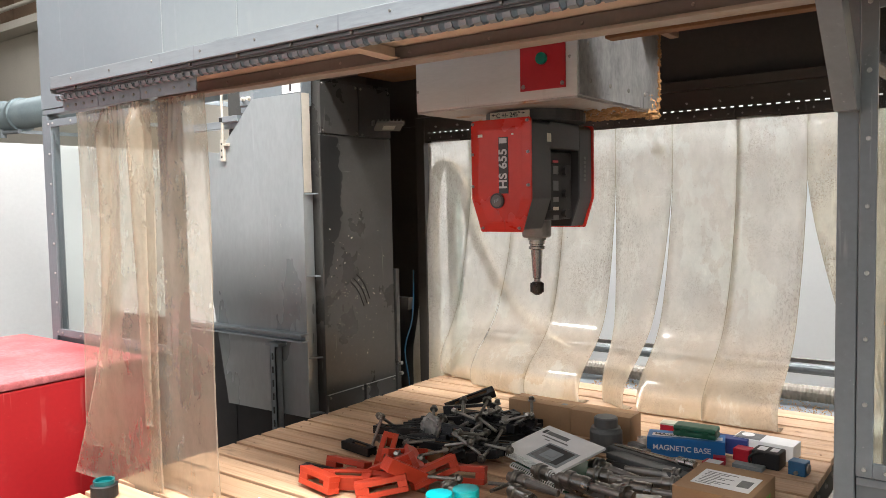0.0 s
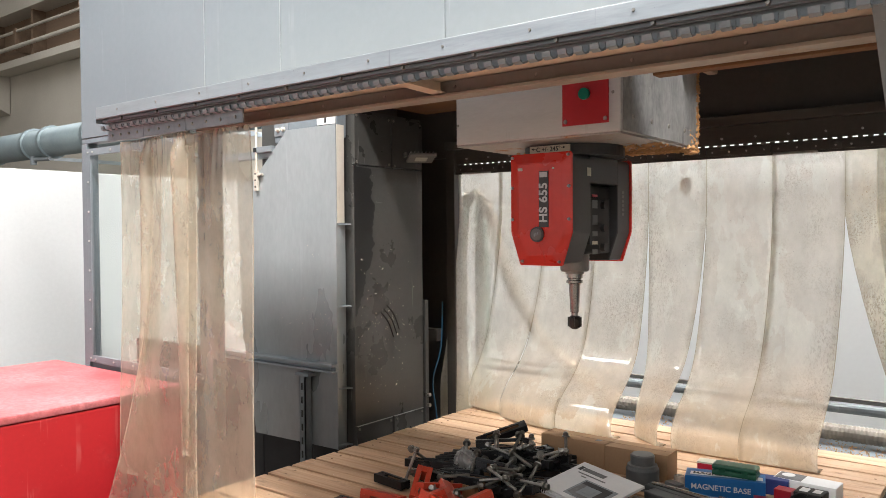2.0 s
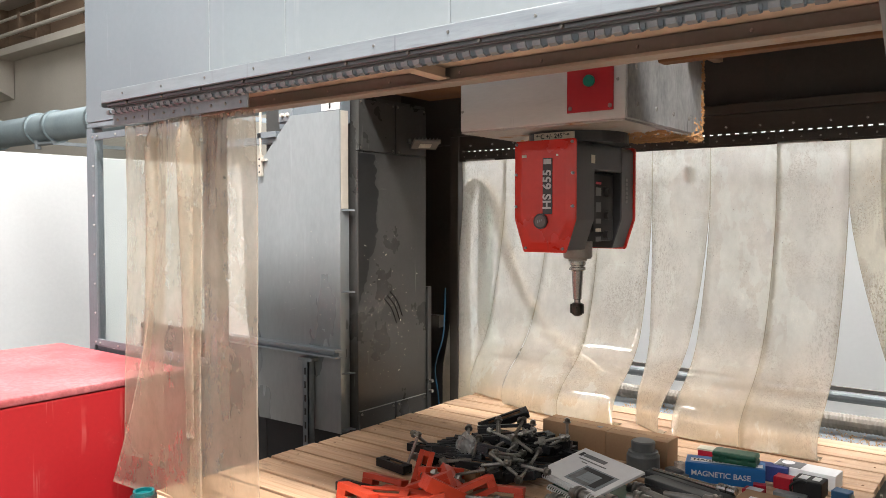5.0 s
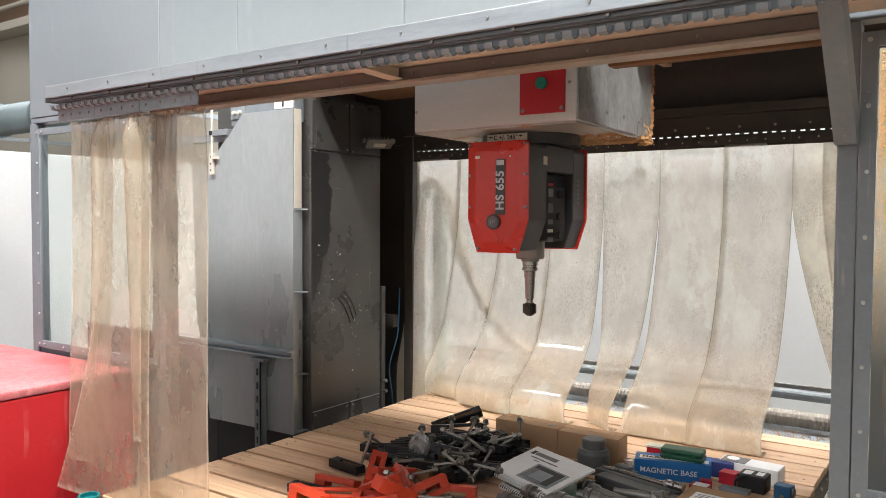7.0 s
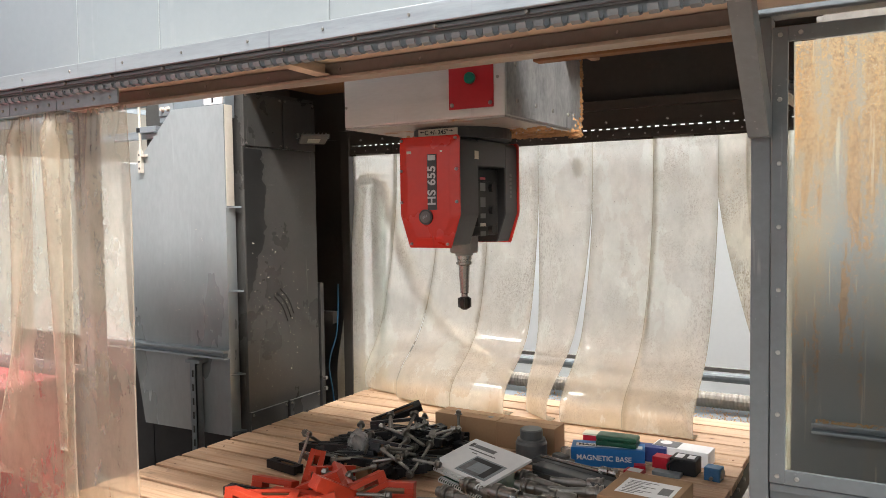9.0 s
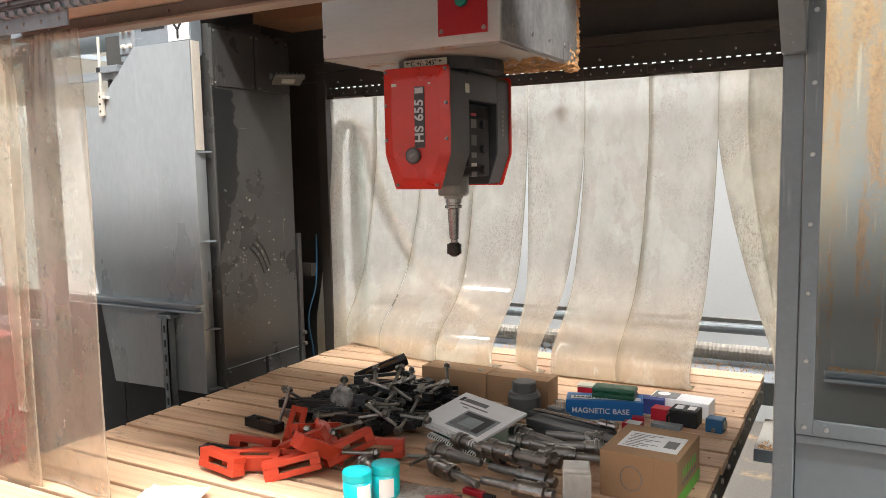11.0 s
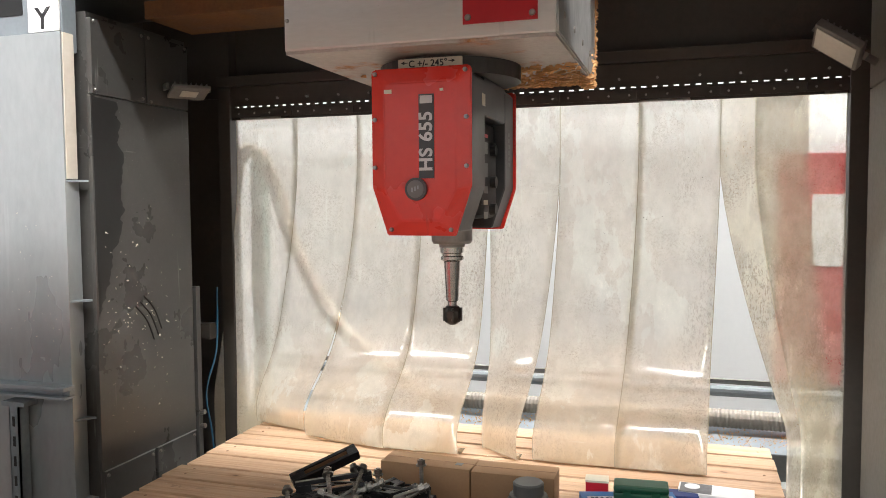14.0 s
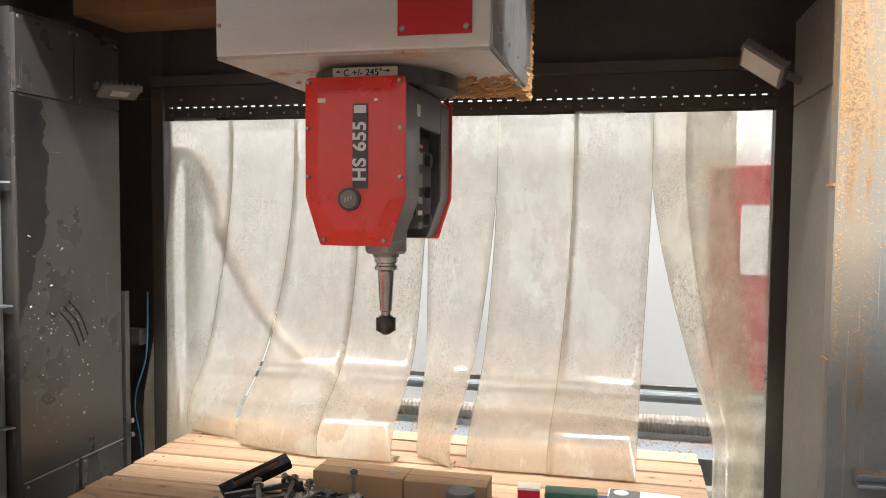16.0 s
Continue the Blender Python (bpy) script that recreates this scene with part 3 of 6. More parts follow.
# sign and pipes behind the machine
sign = thing("wall_sign", "red panel with a white square on the white wall", "sign", (0.2, 5.19, 0.6))
part("board", boxes((-0.33, -0.012, 0, 0.5, 0, 1.27), bevel=0.002), "redcard", sign)
part("white_square", boxes((-0.16, -0.016, 0.66, 0.14, -0.0125, 1.05)), "white", sign)
stain = thing("wall_stain", "brown oval damp stain on the white wall", "stain", (-1.835, 5.198, 1.95))
b = bmesh.new()
prism(b, [((0.042 + 0.006 * math.sin(3 * a) + 0.004 * math.sin(7 * a)) * math.cos(a) - 0.008 * math.sin(a), 0.058 * math.sin(a)) for a in [k * math.pi / 16 for k in range(32)]], "y", -0.001, 0.0)
part("mark", b, "stain", stain)
rail = thing("pipe_run", "steel pipes and a ribbed beige hose lying behind the bed", "pipe", (0, 3.85, 0))
part("steel_pipe", rods(((-2.6, 0, 0.85), (0.9, 0, 0.85), 0.022)), "post", rail)
part("flat_bar", boxes((-2.6, 0.03, 0.872, 0.9, 0.05, 0.89)), "lampbody", rail)
hb = bmesh.new()
tube(hb, [(-1.75 + 0.008 * k, -0.06, 0.755) for k in range(300)], 0.034, 12, 0.004)
part("ribbed_hose", hb, "hose", rail)
part("support_channel", boxes((-2.6, -0.3, 0.6, 0.9, 0.12, 0.7), bevel=0.004), "post", rail)
for x in (-2.5, -1.2, 0.5):
    part("leg", boxes((x - 0.03, -0.2, 0, x + 0.03, -0.14, 0.6)), "post", rail)
ledge = thing("chip_ledge", "dusty sheet-metal ledge with sawdust under the strip curtain", "ledge", (0, 3.17, 0))
part("sheet", boxes((-0.36, 0, 0.53, 0.0, 0.38, 0.545), bevel=0.002), "rightcol", ledge)
part("front_lip", boxes((-0.36, -0.006, 0.5, 0.0, -0.001, 0.547)), "post", ledge)
part("leg", boxes((-0.3, 0.05, 0, -0.26, 0.09, 0.529)), "dark", ledge)
part("leg", boxes((-0.06, 0.05, 0, -0.02, 0.09, 0.529)), "dark", ledge)
dh = thing("dust_hose", "looped beige extraction hose behind the strip curtain", "hose", (-2.4, 3.6, 0))
b = bmesh.new()
tube(b, smooth_path([(-0.14, 0.02, 0.6), (-0.15, 0.0, 1.2), (-0.13, 0, 1.75), (-0.04, 0, 1.85), (0.06, 0, 1.72), (0.16, 0, 1.42), (0.38, 0, 1.08), (0.7, 0, 0.86)], 10), 0.032, 12, 0.003)
part("hose", b, "palehose", dh)
gp = thing("green_post", "green-grey upright post behind the strip curtain", "post", (-2.445, 3.66, 0))
part("upright", boxes((-0.03, -0.03, 0.01, 0.03, 0.03, 1.8), bevel=0.004), "hosegreen", gp)
part("foot", boxes((-0.07, -0.07, 0, 0.07, 0.07, 0.01)), "hosegreen", gp)

# ---------- machine housing ----------
FY = 1.70   # front frame
PX0, PX1 = -2.257, -0.149  # opening between the posts
cabin = thing("machine_housing", "grey sheet-metal housing of a portal milling machine with an open front", "machine housing", (0, 0, 0))
for xa, xb in ((-3.117, -2.266), (-2.264, -1.869), (-1.867, -1.229), (-1.225, -0.55), (-0.546, 0.2), (0.204, 0.9)):
    part("front_panel", boxes((xa, FY, 2.046, xb, FY + 0.03, 2.72), bevel=0.0015), "panel", cabin)
part("seam_strip", boxes((-1.245, FY - 0.003, 2.05, -1.209, FY - 0.0005, 2.72)), "panel", cabin)
for x in (-2.265, -1.868):
    part("seam_bead", boxes((x - 0.0022, FY - 0.0012, 2.05, x + 0.0022, FY + 0.002, 2.719)), "alu", cabin)
part("side_panel", boxes((-3.117, FY + 0.032, 2.046, -3.09, FY + 0.08, 2.72)), "panel", cabin)
part("side_panel", boxes((0.87, FY + 0.032, 0.02, 0.9, 3.3, 2.72)), "panel", cabin)
part("lintel", boxes((-3.117, FY + 0.002, 2.024, 0.9, FY + 0.05, 2.044), bevel=0.002), "post", cabin)
part("lintel_inner", boxes((-0.66, FY + 0.06, 2.003, -0.17, FY + 0.1, 2.13), bevel=0.004), "brown", cabin, "beam edge coated with orange sawdust")
part("post", boxes((-2.277, FY - 0.002, 0, -2.237, FY + 0.05, 2.022), bevel=0.003), "post", cabin)
part("post", boxes((-0.168, FY - 0.002, 0, -0.132, FY + 0.05, 2.022), bevel=0.003), "post", cabin)
part("post", boxes((-3.117, FY - 0.002, 0, -3.077, FY + 0.05, 2.022), bevel=0.003), "post", cabin)
part("post", boxes((0.86, FY - 0.002, 0, 0.9, FY + 0.03, 2.022), bevel=0.003), "post", cabin)
part("lower_panel", boxes((-3.076, FY + 0.01, 0.05, -2.279, FY + 0.03, 1.115)), "panel", cabin)
part("lower_panel", boxes((-0.13, FY + 0.01, 0.05, 0.859, FY + 0.03, 1.09)), "panel", cabin)
part("cross_rail", boxes((-0.13, FY - 0.001, 1.092, 0.859, FY + 0.035, 1.108), bevel=0.003), "post", cabin)


def window(x0, x1, z0, z1):
    f = 0.028
    w = part("window_frame", boxes((x0, FY - 0.004, z0, x0 + f, FY + 0.006, z1), (x1 - f, FY - 0.004, z0, x1, FY + 0.006, z1),
                                   (x0 + f, FY - 0.004, z0, x1 - f, FY + 0.006, z0 + f), (x0 + f, FY - 0.004, z1 - f, x1 - f, FY + 0.006, z1), bevel=0.0015), "post", cabin)
    pane = part("pane", boxes((x0 + f, FY + 0.007, z0 + f, x1 - f, FY + 0.011, z1 - f)), "pane", w, "clear plastic pane")
    pane.visible_shadow = False
    n = 7
    sc = [(x0 + f / 2, FY - 0.004, z0 + 0.015 + k * (z1 - z0 - 0.03) / n) for k in range(n + 1)]
    sc += [(x1 - f / 2, FY - 0.004, z0 + 0.015 + k * (z1 - z0 - 0.03) / n) for k in range(n + 1)]
    sc += [(x0 + 0.05 + k * (x1 - x0 - 0.1) / 5, FY - 0.004, z) for k in range(6) for z in (z0 + f / 2, z1 - f / 2)]
    screws(w, sc, (0, -1, 0), 0.005, 0.004, "screw", "zincscrew")


window(-3.075, -2.279, 1.12, 2.0)
window(-0.13, 0.858, 1.11, 2.0)
# back frame
BY = 3.2
part("back_post", boxes((-2.335, BY - 0.02, 0, -2.283, BY + 0.04, 2.06), bevel=0.003), "dark", cabin)
part("back_post", boxes((-0.145, BY - 0.02, 0, -0.09, BY + 0.04, 2.06), bevel=0.003), "dark", cabin)
part("back_header", boxes((-2.335, BY - 0.03, 2.062, -0.09, BY + 0.05, 2.1), (-2.282, BY + 0.01, 2.0, -0.146, BY + 0.03, 2.061), bevel=0.003), "dark", cabin)
part("back_wall", boxes((-3.1, BY + 0.052, 2.03, -2.34, BY + 0.08, 3.4), (-2.34, BY + 0.052, 2.064, -0.088, BY + 0.08, 3.4), (-0.088, BY + 0.052, 0.1, 0.87, BY + 0.08, 3.4)), "dark", cabin)
# Unseen hood, added to keep the rear lamp off the bed's back end.
part("rear_hood", boxes((-2.6, BY + 0.081, 2.07, 0.2, BY + 0.34, 2.09), (-2.6, BY + 0.33, 2.04, 0.2, BY + 0.34, 2.069)), "panel", cabin)
part("back_rib", boxes((-1.275, BY + 0.03, 2.101, -1.235, BY + 0.051, 3.4)), "dark", cabin)
part("back_rib", boxes((-2.335, BY + 0.0, 2.101, -2.295, BY + 0.051, 3.4)), "dark", cabin)
part("left_back_sheet", boxes((-3.1, BY + 0.052, 0.1, -2.34, BY + 0.08, 2.028)), "dark", cabin)
part("left_rear_wall", boxes((-2.75, 2.95, 0.1, -2.72, BY + 0.05, 3.2)), "dark", cabin)
# Lower guard, coloured black for the shaded space below the plate.
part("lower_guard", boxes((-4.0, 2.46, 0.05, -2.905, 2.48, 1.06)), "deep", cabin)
part("rear_ledge", boxes((-2.71, BY - 0.1, 1.1, -2.34, BY - 0.06, 1.16)), "dark", cabin)
part("right_rear_wall", boxes((0.0, 3.0, 0.1, 0.03, BY + 0.05, 3.2)), "dark", cabin)

# canopy over the opening, with the hook rail of the sliding curtain
CY0, CY1 = 1.335, 1.698
canopy = thing("canopy", "aluminium-edged canopy with a toothed curtain rail and dusty underside", "canopy", (0, 0, 0))
part("front_lip", boxes((-2.325, CY0, 2.012, 0.3, CY0 + 0.012, 2.05), (-2.325, CY0 + 0.012, 2.04, 0.3, CY0 + 0.05, 2.052), bevel=0.002), "alu", canopy)
part("soffit", boxes((-2.32, CY0 + 0.051, 2.038, 0.3, CY1 - 0.002, 2.046)), "cream", canopy)
part("rear_beam", boxes((-2.23, CY1 - 0.05, 2.0035, -0.17, CY1 - 0.004, 2.037), bevel=0.003), "beamgrey", canopy, "grey dusty beam")
part("beam_edge", boxes((-2.23, CY1 - 0.062, 1.995, -0.17, CY1 - 0.004, 2.003), bevel=0.002), "beam", canopy, "pale beige lower flange")
screws(canopy, [(-2.1 + 0.24 * k, CY1 - 0.05, 2.02) for k in range(8)], (0, -1, 0), 0.0045, 0.003)
part("end_cap", boxes((-2.327, CY0 + 0.001, 2.0, -2.3262, CY1 - 0.02, 2.045)), "alu", canopy)
part("rail_back", boxes((-2.32, CY0 + 0.042, 1.985, 0.3, CY0 + 0.048, 2.037)), "zinc", canopy)
part("rail_track", boxes((-2.32, CY0 + 0.016, 2.004, 0.3, CY0 + 0.022, 2.0115), bevel=0.001), "post", canopy)
part("rail_track", boxes((-2.32, CY0 + 0.028, 2.002, 0.3, CY0 + 0.034, 2.01), bevel=0.001), "zinc", canopy)
hook = bmesh.new()
prism(hook, [(0.041, 0.014), (0.041, 0.0), (0.024, -0.006), (0.013, -0.002), (0.01, 0.008), (0.0125, 0.009), (0.0155, 0.001), (0.024, -0.003), (0.038, 0.003), (0.038, 0.014)], "x", -0.009, 0.009)
hook_mesh = mesh_of("hook", hook, "zinc")
for k in range(76):
    o = new("hook", hook_mesh)
    o.parent, o.location = canopy, (-2.31 + k * 0.0335, CY0 + 0.001, 1.982)
screws(canopy, [(-2.2 + 0.19 * k, CY0 + 0.016, 2.008) for k in range(13)], (0, -1, 0), 0.005, 0.006)
for x in (-1.19,):
    b = bmesh.new()
    prism(b, [(CY0 + 0.057, 2.016), (CY1 - 0.051, 2.01), (CY1 - 0.051, 2.036), (CY0 + 0.057, 2.036)], "x", x - 0.004, x + 0.004)
    prism(b, [(CY0 + 0.057, 2.012), (CY1 - 0.051, 2.006), (CY1 - 0.051, 2.0098), (CY0 + 0.057, 2.0158)], "x", x - 0.02, x + 0.02)
    part("gusset", b, "cream", canopy)
brace = bmesh.new()
prism(brace, [(CY0 + 0.06, 2.036), (CY0 + 0.13, 2.036), (FY - 0.003, 1.84), (FY - 0.003, 1.79), (FY - 0.04, 1.79)], "x", -0.168, -0.13)
part("brace", brace, "post", canopy, "slanting grey box-section brace")
screws(canopy, [(-2.2 + 0.21 * k, CY0, 2.033) for k in range(12)], (0, -1, 0), 0.004, 0.002)

# sliding curtain pushed aside
curtain = thing("sliding_curtain", "clear yellowed plastic strip curtain pushed aside in folds", "curtain", (0, 0, 0))


def hanging_sheet(x0, x1, b0, b1, z0, z1, y, folds, amp, phase, sway=1.2, nx=60, nz=48, thick=0.002):
    """A soft sheet with folds, from x0..x1 at its top to b0..b1 at its foot."""
    bm = bmesh.new()
    rows = []
    for j in range(nz + 1):
        v = j / nz
        row = []
        for i in range(nx + 1):
            u = i / nx
            w = 0.45 * amp * (1.15 - 0.5 * v) * math.sin(folds * 2 * math.pi * u + phase + 0.5 * v) + 0.006 * math.sin(5 * v + 7 * u)
            w += 0.012 * max(0.0, 1 - 5 * v) * noise.noise(Vector((18 * u + 9 * x0, 11 * v, phase)))
            pinch = 0.5 + 0.5 * min(1.0, 5 * v)
            s = v ** sway
            row.append(bm.verts.new((x0 + (x1 - x0) * u + s * ((b0 - x0) * (1 - u) + (b1 - x1) * u), y + w * pinch, z1 + (z0 - z1) * v)))
        rows.append(row)
    for a, b in zip(rows, rows[1:]):
        for i in range(nx):
            bm.faces.new((a[i], a[i + 1], b[i + 1], b[i]))
    rims = [([v.co.copy() for v in col_], s) for col_, s in (([r[0] for r in rows], -1), ([r[-1] for r in rows], 1))]
    bmesh.ops.solidify(bm, geom=bm.faces[:], thickness=thick)
    ob = part("strip", bm, "pvcfront", curtain, shade=True)
    for line, s in rims:
        e = bmesh.new()
        tube(e, [c + Vector((0.0012 * s, 0, 0)) for c in line], 0.0014, 5)
        part("edge", e, "pvcfront", ob)


def rolled_edge(x, y, z0, z1, radius, lean):
    """The edge of a strip, rolled forward into a half tube that opens out downwards."""
    bm = bmesh.new()
    rows = []
    for j in range(41):
        v = j / 40
        r = radius * min(1.0, 0.55 + 6 * v) * (1 - 0.45 * v)
        depth = r * min(1.0, (0.02 + v) * 14) * (1 - v) ** 0.7
        rows.append([bm.verts.new((x + lean * v ** 2 - r * math.cos(math.pi * i / 12), y - depth * math.sin(math.pi * i / 12), z1 + (z0 - z1) * v)) for i in range(13)])
    for ra, rb in zip(rows, rows[1:]):
        for i in range(12):
            bm.faces.new((ra[i], ra[i + 1], rb[i + 1], rb[i]))
    bmesh.ops.solidify(bm, geom=bm.faces[:], thickness=0.002)
    return part("rolled_edge", bm, "pvcfront", curtain, "rolled strip edge", True)


hanging_sheet(-2.345, -2.115, -2.367, -2.13, 0.857, 1.95, 1.425, 0.6, 0.012, 0.4)
hanging_sheet(-2.1, -1.885, -2.37, -1.885, 0.775, 1.945, 1.385, 0.7, 0.014, 2.2, 2.2)
hanging_sheet(-1.965, -1.66, -1.975, -1.65, 0.805, 1.945, 1.41, 0.8, 0.012, 0.9)
rolled_edge(-2.15, 1.408, 0.95, 1.942, 0.03, -0.1)
rolled_edge(-1.926, 1.374, 1.0, 1.942, 0.034, 0.0)
for xa, xb in ((-2.322, -2.12), (-2.117, -1.9), (-1.897, -1.642)):
    cl = part("clamp_plate", boxes((xa, 1.372, 1.945, xb, 1.377, 1.99), bevel=0.001), "zinc", curtain)
    screws(cl, [(xa + 0.03 + k * (xb - xa - 0.06) / 3, 1.372, 1.962) for k in range(4)], (0, -1, 0), 0.005, 0.004)

# ---------- strip curtain at the back ----------
SLOT = 0.0335
def clamp_rail():
    t = thing("curtain_rail", "dark steel rail with a row of slots for the strip curtain", "curtain rail", (0, BY, 0))
    part("upper_bar", boxes((-2.28, -0.012, 1.9868, -0.146, -0.006, 2.061)), "dark", t)
    part("lower_bar", boxes((-2.28, -0.012, 1.935, -0.146, -0.006, 1.982)), "dark", t)
    b = bmesh.new()
    for k in range(64):
        box(b, -2.28 + k * SLOT, -0.0118, 1.9815, -2.28 + k * SLOT + 0.0175, -0.0065, 1.9882)
    tagged(part("tabs", b, "dark", t), kind="stuff")
    for k in range(9):
        xa = -2.268 + 0.2505 * k
        xb = min(xa + 0.247, -0.15)
        cl = part("clamp_plate", boxes((xa, -0.019, 1.944, xb, -0.0125, 1.974), bevel=0.001), "dark", t)
        screws(cl, [(xa + 0.025 + j * 0.066, -0.019, 1.958) for j in range(4) if xa + 0.025 + j * 0.066 < xb], (0, -1, 0), 0.004, 0.003)
        for sx in (xa + 0.06, xa + 0.19):
            if sx < xb:
                part("stud", rods(((sx, -0.012, 2.012), (sx, -0.022, 2.012), 0.004), n=8), "bolt", t)


clamp_rail()
PROFILE = [(0, 1.95), (0.0, 1.62), (0.012, 1.42), (0.032, 1.27), (0.054, 1.17), (0.08, 1.105), (0.12, 1.05), (0.172, 1.0), (0.222, 0.96), (0.258, 0.92), (0.277, 0.88), (0.281, 0.845), (0.276, 0.82), (0.262, 0.807), (0.23, 0.803), (0.19, 0.803)]


def strip(x0, x1, b0, b1, reach, dy=0.0, profile=PROFILE, twist=0.0, material="pvc"):
    """One hanging strip that bends forward, lands on the bed and curls under."""
    base = smooth_path([(0, p, z) for p, z in profile], 4)

    def point(q, u, lift=0.0):
        v = min(1.0, max(0.0, (1.75 - q.z) / 0.87)) ** 1.4
        x = (x0 + (x1 - x0) * u) * (1 - v) + (b0 + (b1 - b0) * u) * v
        f = q.y * reach / 0.272 * (1 + twist * (u - 0.5))
        wave = 0.004 * math.sin(3.1 * u + 9 * x0 + 4 * q.z) + 0.003 * v * math.cos(3.14 * (u - 0.5)) + 0.0012 * math.sin(11 * q.z + 4 * u + 20 * x0)
        return (x, BY - 0.004 - dy - f - wave - lift, q.z)

    def sheet(us, thick, lift):
        bm = bmesh.new()
        rows = [[bm.verts.new(point(q, u, lift)) for u in us] for q in base]
        for ra, rb in zip(rows, rows[1:]):
            for i in range(len(us) - 1):
                bm.faces.new((ra[i], ra[i + 1], rb[i + 1], rb[i]))
        bmesh.ops.solidify(bm, geom=bm.faces[:], thickness=thick)
        return bm

    t = thing("curtain_strip", "yellowed translucent plastic strip with dirt, curling onto the bed", "curtain strip", (0, 0, 0), 0, "back curtain strips")
    rim = 0.003 / (x1 - x0)
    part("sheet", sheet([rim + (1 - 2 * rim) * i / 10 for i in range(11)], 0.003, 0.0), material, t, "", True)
    part("edge", sheet([0.0, rim * 0.96], 0.0035, 0.0003), "pvcedge", t, "yellow cut edge", True)
    part("edge", sheet([1 - rim * 0.96, 1.0], 0.0035, 0.0003), "pvcedge", t, "yellow cut edge", True)
    return t


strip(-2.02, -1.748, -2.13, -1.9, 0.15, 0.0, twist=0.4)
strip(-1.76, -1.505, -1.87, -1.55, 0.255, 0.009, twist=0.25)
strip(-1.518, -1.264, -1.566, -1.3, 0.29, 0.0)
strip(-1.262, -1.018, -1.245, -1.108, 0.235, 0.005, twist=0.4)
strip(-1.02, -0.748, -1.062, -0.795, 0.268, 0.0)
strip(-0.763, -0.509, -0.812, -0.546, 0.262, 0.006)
HANG = [(0, 1.95), (0.0, 1.6), (0.0, 1.2), (0.0, 0.9), (0.0, 0.7), (0.0, 0.56)]
tagged(strip(-2.262, -2.0, -2.385, -2.15, 0.0, 0.006, HANG), "translucent plastic strip hanging straight beside the bed")
tagged(strip(-0.515, -0.255, -0.3, -0.16, 0.0, 0.0, HANG, material="pvcdirt"), "yellowed plastic strip drawn aside over the bed edge")
tagged(strip(-0.41, -0.152, -0.26, -0.12, 0.0, 0.008, HANG, material="pvcside"), "clear plastic strip hanging beside the back post")

def crumb(bm, p, s, r):
    """One rough lump."""
    q = [bm.verts.new(Vector(p) + Vector((d[0] * r.uniform(0.6, 1.3), d[1] * r.uniform(0.6, 1.3), d[2] * r.uniform(0.6, 1.3))) * s) for d in ((-1, -0.6, -0.7), (1, -0.7, -0.6), (0.1, 1, -0.6), (0, 0, 1))]
    for f in ((0, 1, 3), (1, 2, 3), (2, 0, 3), (0, 2, 1)):
        bm.faces.new([q[i] for i in f])


